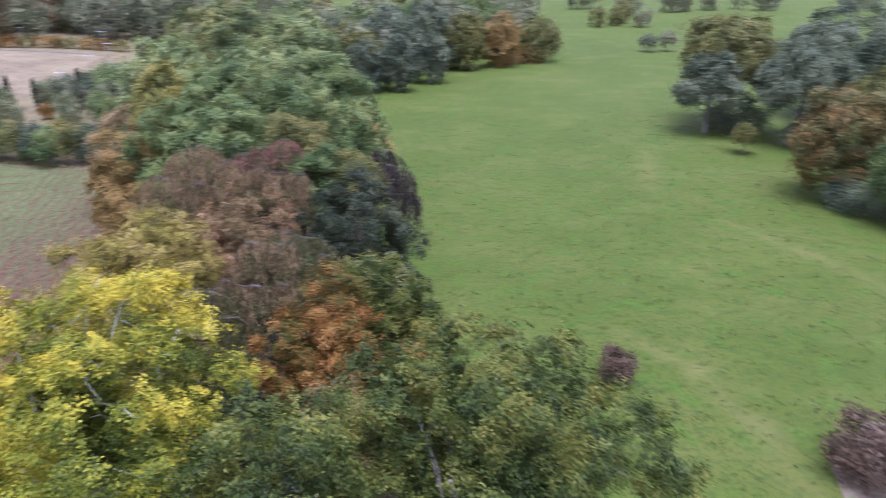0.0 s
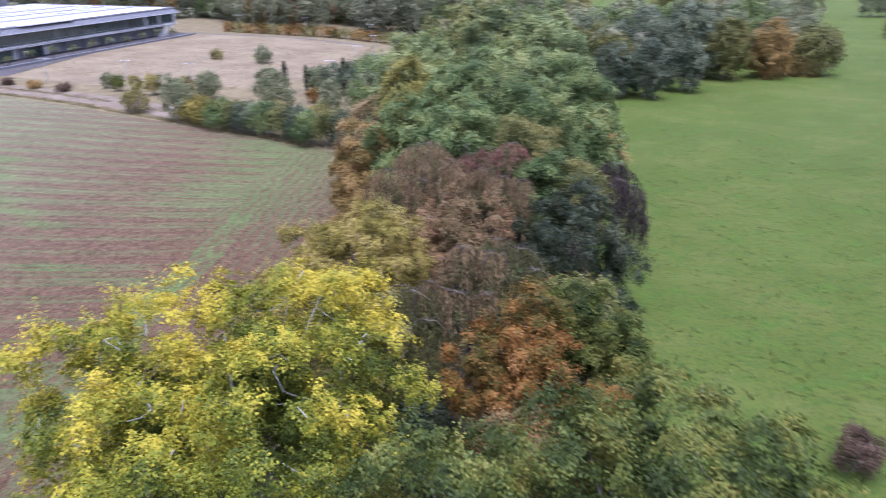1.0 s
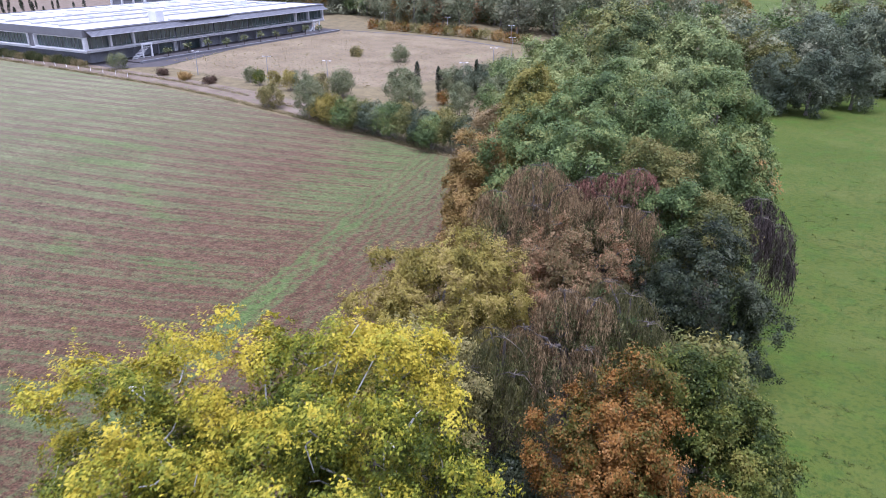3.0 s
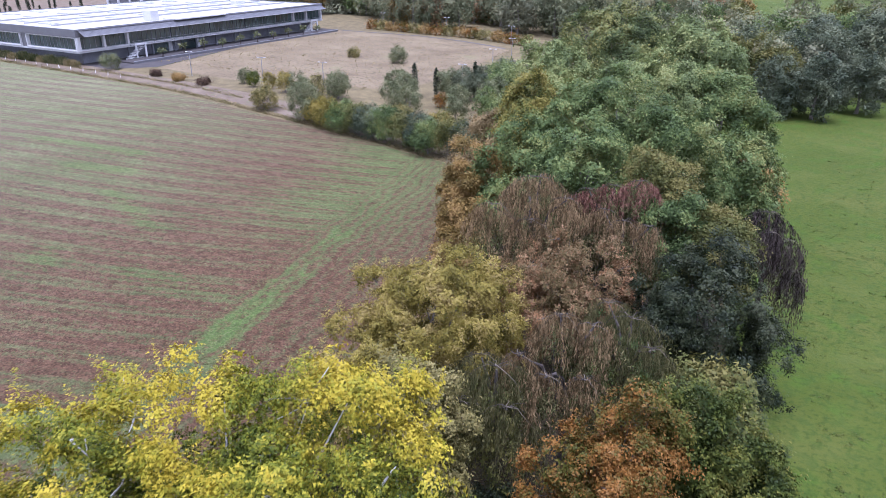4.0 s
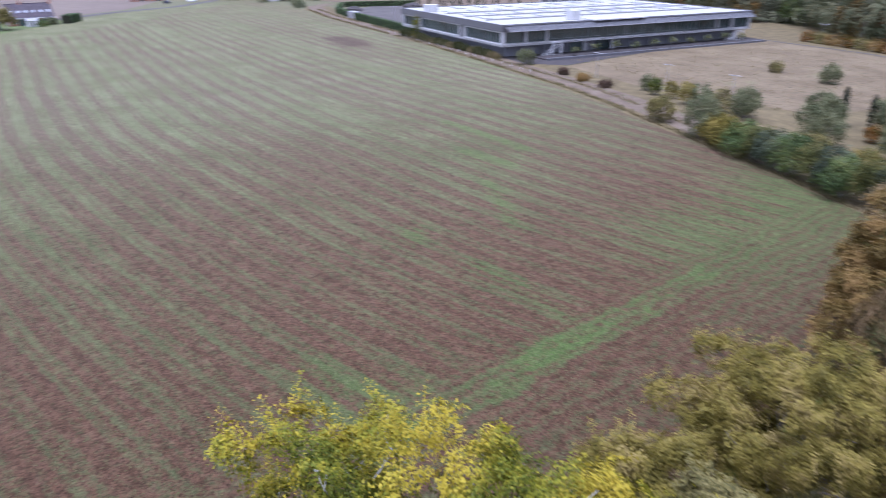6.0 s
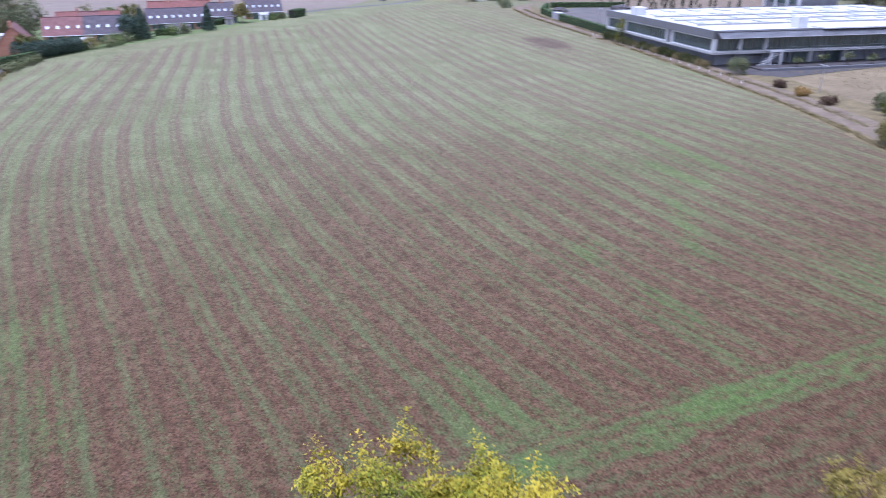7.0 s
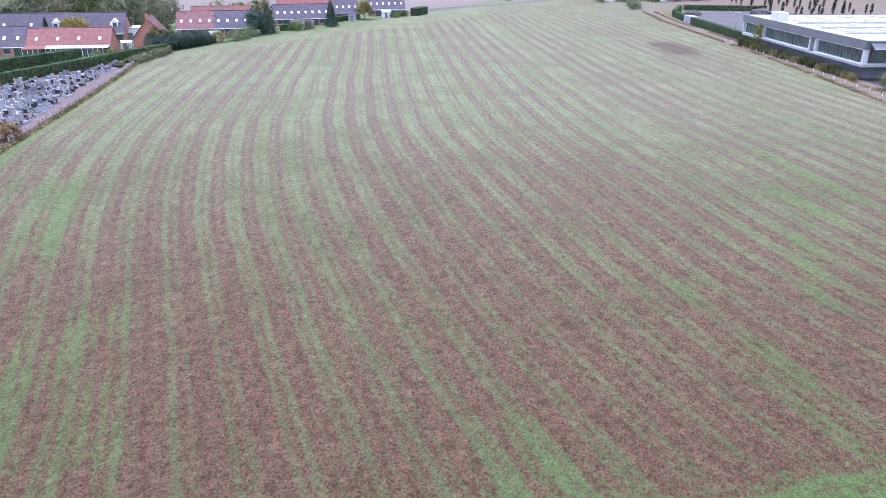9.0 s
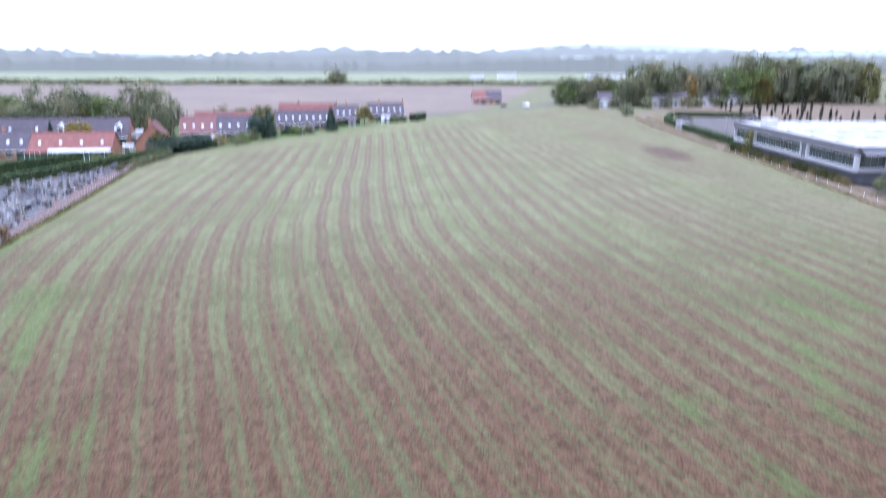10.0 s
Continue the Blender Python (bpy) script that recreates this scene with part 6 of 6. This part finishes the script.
def shed(x, y, turn, w, d, h, wall, roof, label):
    root = base("garden_shed", x, y, turn, None, label, "shed", "garden sheds")
    part("wall", boxed(0, w, 0, d, -0.2, h), wall, root)
    bm = bmesh.new()
    a_, b_ = [[bm.verts.new((q, p_, z_)) for p_, z_ in ((-0.2, h), (d / 2, h + d * 0.28), (d + 0.2, h))] for q in (-0.2, w + 0.2)]
    for f_ in (a_, b_[::-1], (a_[0], b_[0], b_[1], a_[1]), (a_[1], b_[1], b_[2], a_[2]), (a_[2], b_[2], b_[0], a_[0])):
        bm.faces.new(f_)
    bmesh.ops.recalc_face_normals(bm, faces=bm.faces[:])
    part("roof", bm, roof, root)
    part("door", boxed(w * 0.3, w * 0.3 + 0.9, -0.05, 0.0, 0.0, 1.9), M_DARKWALL, root)


shed(-218.5, -41.0, 100, 3.0, 2.4, 2.0, M_RENDER, M_CONCRETE, "white rendered garden shed with grey roof")
shed(-246.5, -23.0, 104, 4.4, 2.6, 2.1, M_RENDER, M_DARKTILE, "white garden shed with dark roof")
shed(-250.5, -18.6, 104, 2.4, 2.2, 1.9, M_WOODPOST, M_DARKTILE, "weathered wooden garden shed")
shed(-272.5, -7.5, 100, 2.6, 2.2, 1.9, M_WOODPOST, M_DARKTILE, "weathered wooden garden shed")
shed(-286.0, 3.5, 100, 3.2, 2.4, 2.0, M_RENDER, M_CONCRETE, "white rendered garden shed with grey roof")
shed(-199.0, -58.0, 97, 2.8, 2.2, 1.9, M_RENDER, M_CONCRETE, "pale garden shed beside the gable house")
hedge("garden_hedge", "clipped hedge between two gardens", ((-243.5, -26.0), (-246.0, -20.5)), 1.2, 1.9, L_HEDGE, 505, 0.28, 30)
hedge("garden_hedge", "clipped hedge between two gardens", ((-256.5, -19.0), (-264.5, -15.5)), 1.2, 1.8, L_HEDGE, 506, 0.28, 30)
hedge("garden_hedge", "clipped hedge along the end gardens", ((-268.5, -12.5), (-277.0, -8.0)), 1.2, 1.8, L_HEDGE, 507, 0.28, 30)
hedge("garden_hedge", "clipped hedge before the brown roofed terrace", ((-219.0, -48.0), (-214.5, -40.0)), 1.2, 1.8, L_HEDGE, 508, 0.28, 30)
for i, (bx, by) in enumerate([(-171.0, -47.4), (-174.6, -48.6), (-178.2, -48.0), (-181.8, -48.6)]):
    hedge("box_bed", "low clipped box bed at the end of the graves", ((bx, by), (bx - 2.8, by - 0.6)), 2.0, 0.7, L_OLIVEGREEN, 515 + i, 0.2, 40)
wood(scatter(-229, -128, -246, -70, 12, -12, 20), [0, 1, 4, 2], 20, 0.7, 1.0)
wood(scatter(-255, -110, -255, -60, 10, -25, 21), [0, 1, 4, 2, 0], 21, 0.8, 1.1)
wood(scatter(-250, -50, -282, -40, 5, -8, 22), [0, 4, 2], 22, 0.45, 0.6)
wood(scatter(-180, -125, -210, -180, 10, 40, 23), [0, 1, 2], 23, 0.5, 0.7)

# ---- burial ground ----
bush("fence_bush", "reddish-brown bush at the end of the fence", -108.4, -37.2, 1.7, 2.4, L_WEEP, 600, 2500, 0.24, 14)
run = [(-106.0, -35.6), (-132.8, -38.9), (-158.0, -42.6), (-177.0, -45.8)]


def fence(line, step=1.5):
    root = base("fence", line[0][0], line[0][1], 0, None, "low grey fence of close posts and thin wires", "fence")
    o = Vector((line[0][0], line[0][1], 2.5))
    for (ax, ay), (bx, by) in zip(line, line[1:]):
        n = int(math.hypot(bx - ax, by - ay) / step)
        for i in range(n):
            f, h = i / n, (i + 1) / n
            p, q = Vector((ax + (bx - ax) * f, ay + (by - ay) * f, 2.5)) - o, Vector((ax + (bx - ax) * h, ay + (by - ay) * h, 2.5)) - o
            part("post", tube(bmesh.new(), [p + Vector((0, 0, -0.2)), p + Vector((0, 0, 1.15))], [0.09, 0.08], 6), M_WOODPOST, root)
            d = (q - p)
            for z_ in (0.45, 0.9):
                bm = boxed(0.06, d.length - 0.06, -0.012, 0.012, z_, z_ + 0.025)
                bmesh.ops.transform(bm, matrix=Matrix.Translation(p) @ Matrix.Rotation(math.atan2(d.y, d.x), 4, "Z"), verts=bm.verts[:])
                part("wire", bm, M_STEEL, root)
    return root


fence(run)


def grave(kind, mat, slab_mat):
    """A grave: kerbed slab, headstone of some outline, and on some a cross or a flower pot."""
    root = base("grave", -150 - 4 * kind, -60, 0, None, ("grey granite grave with upright headstone", "pale stone grave with a cross", "black granite grave with low headstone", "worn cement grave with rounded headstone", "pale grave with a tall stele", "grey grave chest with a pitched cover")[kind], "grave", "graves")
    part("slab", boxed(-0.5, 0.5, 0.0, 2.0, -0.05, 0.24, 0.04), slab_mat, root)
    part("kerb", boxed(-0.62, 0.62, -0.25, 2.12, -0.05, 0.12, 0.03), M_GRANITES[3], root)
    if kind in (0, 2):
        part("headstone", boxed(-0.48, 0.48, -0.18, 0.0, 0.1, 1.15 if kind == 0 else 0.75, 0.05), mat, root)
    elif kind == 1:
        part("plinth", boxed(-0.35, 0.35, -0.2, 0.05, 0.1, 0.6, 0.04), mat, root)
        cr = part("cross", boxed(-0.09, 0.09, -0.14, 0.0, 0.6, 1.7, 0.02), mat, root)
        part("arm", boxed(-0.35, 0.35, -0.13, -0.01, 1.2, 1.38, 0.02), mat, cr)
    elif kind == 3:
        bm = bmesh.new()
        pr = [(-0.45, 0.1)] + [(-0.45 * math.cos(a * math.pi / 6), 0.8 + 0.45 * math.sin(a * math.pi / 6)) for a in range(7)] + [(0.45, 0.1)]
        f = bm.faces.new([bm.verts.new((p, 0.0, q)) for p, q in pr])
        r = bmesh.ops.extrude_face_region(bm, geom=[f])
        bmesh.ops.translate(bm, verts=[g_ for g_ in r["geom"] if isinstance(g_, bmesh.types.BMVert)], vec=(0, -0.16, 0))
        bmesh.ops.recalc_face_normals(bm, faces=bm.faces[:])
        part("headstone", bm, mat, root)
    elif kind == 4:
        part("stele", boxed(-0.3, 0.3, -0.25, 0.05, 0.1, 1.55, 0.05), mat, root)
        part("cap", boxed(-0.38, 0.38, -0.32, 0.12, 1.55, 1.7, 0.03), mat, root)
    else:
        bm = bmesh.new()
        for s in (0.1, 1.9):
            for p, q in ((-0.4, 0.35), (0, 0.85), (0.4, 0.35)):
                bm.verts.new((p, s, q))
        bm.verts.ensure_lookup_table()
        vs = bm.verts
        for f in ((0, 1, 2), (5, 4, 3), (0, 3, 4, 1), (1, 4, 5, 2), (2, 5, 3, 0)):
            bm.faces.new([vs[i] for i in f])
        bmesh.ops.recalc_face_normals(bm, faces=bm.faces[:])
        part("cover", bm, mat, root)
    if kind % 2 == 0:
        pot = part("flower_pot", tube(bmesh.new(), [Vector((0.25, 1.5, 0.34)), Vector((0.25, 1.5, 0.6))], [0.11, 0.15], 8), M_GRANITES[2], root)
        part("bouquet", boxed(0.1, 0.4, 1.35, 1.65, 0.6, 0.85, 0.1), L_YELLOW if kind == 2 else L_RED, pot)
    return root


kind_of = [grave(0, M_GRANITES[0], M_GRANITES[0]), grave(1, M_GRANITES[1], M_GRANITES[3]), grave(2, M_GRANITES[2], M_GRANITES[2]), grave(3, M_GRANITES[3], M_GRANITES[1]), grave(4, M_GRANITES[1], M_GRANITES[0]), grave(5, M_GRANITES[0], M_GRANITES[1])]
rg = random.Random(77)
spots = []
for r in range(12):
    for c_ in range(63):
        gx, gy = -102 - 1.3 * c_, -38.9 - 0.15 * (1.3 * c_ - 4) - 2.2 * r
        back_line = -62.4 + (-gx - 150.3) * 0.373 + 3.0
        if gy < back_line or gy < 20.5 + 0.612 * (gx + 10.5) or gx < -181 or gx > -113 or rg.random() < 0.05 or (r == 0 and rg.random() < 0.35):
            continue
        spots.append((gx + rg.uniform(-0.15, 0.15), gy + rg.uniform(-0.25, 0.25)))
rg.shuffle(spots)
for i, (gx, gy) in enumerate(spots[:300]):
    s = rg.uniform(0.75, 1.15)
    m = pose(gx, gy, 2.55, rg.uniform(-2, 2), rg.uniform(-2, 2), 80 + rg.uniform(-5, 5) + 180 * (rg.random() < 0.5)) @ Matrix.Diagonal((rg.uniform(0.85, 1.05), rg.uniform(0.8, 1.05), s, 1))
    if i < 6:
        kind_of[i].matrix_world = m
    else:
        copy_thing(kind_of[rg.choice([0, 0, 0, 1, 2, 2, 2, 2, 3, 3, 5, 5, 5, 4])], m)

# ---- far distance: hedgerows, sheds, wooded rises ----
far_kind = tree("far_hedgerow_tree", "distant grey-green hedgerow tree", -640, -60, 7, 11, L_HAZEGREEN, 700, low=0.05, clumps=26, count=520, leaf=2.2, limbs=2, group="far hedgerow trees")
rf = random.Random(3)
for i in range(60):
    copy_thing(far_kind, pose(-632 + rf.uniform(-6, 6), -420 + 10 * i, 2.5, 0, 0, rf.uniform(0, 360)) @ Matrix.Diagonal((1.0, 1.0, rf.uniform(0.22, 0.4), 1)))


def skyline(x0, y0, x1, y1, height, haze_glow, seed):
    """A wooded skyline: a long bank with an uneven crest of crowns, its haze given by emission."""
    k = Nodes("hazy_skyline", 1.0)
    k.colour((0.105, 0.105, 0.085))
    k.b.inputs["Emission Color"].default_value = (*haze_glow, 1)
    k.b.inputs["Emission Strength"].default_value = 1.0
    bm = bmesh.new()
    n = 420
    d = Vector((x1 - x0, y1 - y0, 0))
    side = Vector((-d.y, d.x, 0)).normalized() * 14
    rows_ = []
    for i in range(n + 1):
        p = Vector((x0, y0, 0)) + d * (i / n)
        q = i * 0.06 + seed * 31.7
        h = height * (0.55 + 0.4 * noise.noise(Vector((q * 0.35, 0, 0))) + 0.3 * abs(noise.noise(Vector((q * 3.1, 5, 0)))) + 0.5 * abs(noise.noise(Vector((q * 11.0, 9, 0)))) ** 1.5)
        rows_.append([bm.verts.new(p - side), bm.verts.new(p - side * 0.6 + Vector((0, 0, max(1.5, h)))), bm.verts.new(p + side * 0.6 + Vector((0, 0, max(1.5, h) * 0.9))), bm.verts.new(p + side)])
    for a, b in zip(rows_, rows_[1:]):
        for j in range(3):
            bm.faces.new((a[j], b[j], b[j + 1], a[j + 1]))
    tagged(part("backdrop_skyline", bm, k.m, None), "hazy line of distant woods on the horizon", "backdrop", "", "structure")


# each farther bank emits more, as haze would pale it
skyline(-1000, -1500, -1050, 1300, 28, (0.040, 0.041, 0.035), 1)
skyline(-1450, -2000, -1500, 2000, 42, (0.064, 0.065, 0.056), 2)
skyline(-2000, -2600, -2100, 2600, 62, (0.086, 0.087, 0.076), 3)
for i, (bx, by, w) in enumerate([(-760, 60, 14), (-800, 92, 20), (-760, 180, 40), (-860, 260, 16)]):
    shed = base("far_shed", bx, by, 90, None, "distant white farm shed", "shed", "far sheds")
    part("wall", boxed(0, w, 0, 9, -0.3, 5.0), M_RENDER, shed)
    part("roof", boxed(-0.4, w + 0.4, -0.4, 9.4, 5.0, 5.6, 0.1), M_ROOF if i < 2 else M_CONCRETE, shed)
# emission lifts the rises to the paleness of distant haze
k = Nodes("haze_glowing_rise", 1.0)
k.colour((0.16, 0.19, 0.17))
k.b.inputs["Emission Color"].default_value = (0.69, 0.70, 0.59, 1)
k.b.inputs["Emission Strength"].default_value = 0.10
M_RISE_HAZE = k.m
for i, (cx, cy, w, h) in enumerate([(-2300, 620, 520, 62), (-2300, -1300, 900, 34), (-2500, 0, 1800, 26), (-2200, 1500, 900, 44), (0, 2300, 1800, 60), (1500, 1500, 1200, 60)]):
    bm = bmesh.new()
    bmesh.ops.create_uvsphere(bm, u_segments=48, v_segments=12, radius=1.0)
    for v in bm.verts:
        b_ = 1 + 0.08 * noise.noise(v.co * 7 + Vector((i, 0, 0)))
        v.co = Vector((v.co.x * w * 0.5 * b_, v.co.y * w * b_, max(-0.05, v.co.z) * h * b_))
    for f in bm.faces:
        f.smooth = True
    r_ = part("backdrop_rise", bm, M_RISE_HAZE, None)
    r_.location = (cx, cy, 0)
    tagged(r_, "distant wooded rise on the horizon, glowing pale for haze", "hill", "", "structure")

# ---- crop and grass: single tufts where the camera passes nearest ----
def tufts(name, label, mat, n, inside, size, seed, stand=1.0, flat=True):
    """Blades scattered over the ground where inside(x, y) says."""
    rng = np.random.default_rng(seed)
    xy = inside(rng, n)
    m = len(xy)
    z = np.array([lie(v) for v in xy[:, 0]])
    P = np.stack([xy[:, 0], xy[:, 1], z + 0.05], 1)
    d = unit(rng.normal(0, 1, (m, 3)) * (1, 1, 0.2) + (0, 0, stand))
    root = base(name, 0, 0, 0, 0.0, label, "plants", "", "stuff")
    quads("blades", leaves(rng, P, d, size, 0.6, 0.0) if flat else blades(rng, P, d, size, 0.25, 0.0), mat, root)
    tagged(root.children[0], kind="stuff")


def on_field(rng, n):
    x = -25 - 80 * rng.random(n) ** 2.2
    y = rng.uniform(-30, 100, n)
    v = y - 0.075 * x - 4.6 * np.log1p(np.exp((x + 100) / 15))
    keep = rng.random(n) < 0.45 + 0.4 * np.sin(v * 2 * math.pi / 3.686)
    keep &= (x < -26 - 0.18 * np.maximum(0, y - 30)) & (y < 92) & (y > -20 - 0.12 * (-x - 28))
    return np.stack([x, y], 1)[keep]


def on_pasture(rng, n):
    x, y = rng.uniform(-4, 55, n // 10), 25 + 120 * rng.random(n // 10) ** 1.4
    x, y = np.repeat(x, 10) + rng.normal(0, 0.16, n), np.repeat(y, 10) + rng.normal(0, 0.1, n)
    n = len(x)
    clump = np.array([noise.noise(Vector((a * 0.35, b * 0.35, 3.0))) for a, b in zip(x, y)])
    keep = (0.5 < (0.45 + 1.3 * np.repeat(rng.random(n // 10) - 0.5, 10) + 1.0 * clump) * np.clip((150 - y) / 40, 0, 1)) & (x > 2 - 0.16 * np.maximum(0, y - 45)) & (x < 40 + 0.05 * y)
    return np.stack([x, y], 1)[keep]


tufts("crop_seedlings", "young green crop seedlings on red-brown soil", L_CROP, 110000, on_field, 0.13, 800, 1.5)
tufts("grass_tufts", "darker rank grass tufts on the pasture", L_TUFT, 80000, on_pasture, 0.11, 801)


def on_verge(rng, n):
    u = rng.random(n)
    x = -50 - 260 * u
    y = np.interp(-x, [50, 62, 92, 119, 184, 275, 310], [93.0, 95.2, 96.4, 99.8, 103.0, 103.4, 106.6]) + np.abs(rng.normal(0, 0.9, n)) + 4.4 * (rng.random(n) < 0.4)
    return np.stack([x, y], 1)[np.array([noise.noise(Vector((a * 0.12, b * 0.2, 1))) for a, b in zip(x, y)]) > -0.35]


tufts("verge_weeds", "dry weeds and grasses along the track", L_REED, 26000, on_verge, 0.32, 802, 1.2, False)
tufts("green_verge_weeds", "green weeds along the edge of the field", L_REEDGREEN, 4500, on_verge, 0.28, 803, 1.2, False)


def on_fence(rng, n):
    x = -100 - 84 * rng.random(n)
    y = np.interp(-x, [100, 106, 132.8, 158, 177, 184], [-34.6, -35.3, -38.6, -42.3, -45.5, -46.0]) + rng.normal(0, 0.28, n)
    return np.stack([x, y], 1)


tufts("fence_weeds", "dry grey-brown weeds along the burial ground fence", L_REED, 7000, on_fence, 0.5, 805, 1.4, False)


def on_plot(rng, n):
    return np.stack([rng.uniform(-146, -82, n), rng.uniform(122, 188, n)], 1)


tufts("plot_weeds", "small dark weeds scattered over the dry plot", L_REED, 6000, on_plot, 0.3, 804)
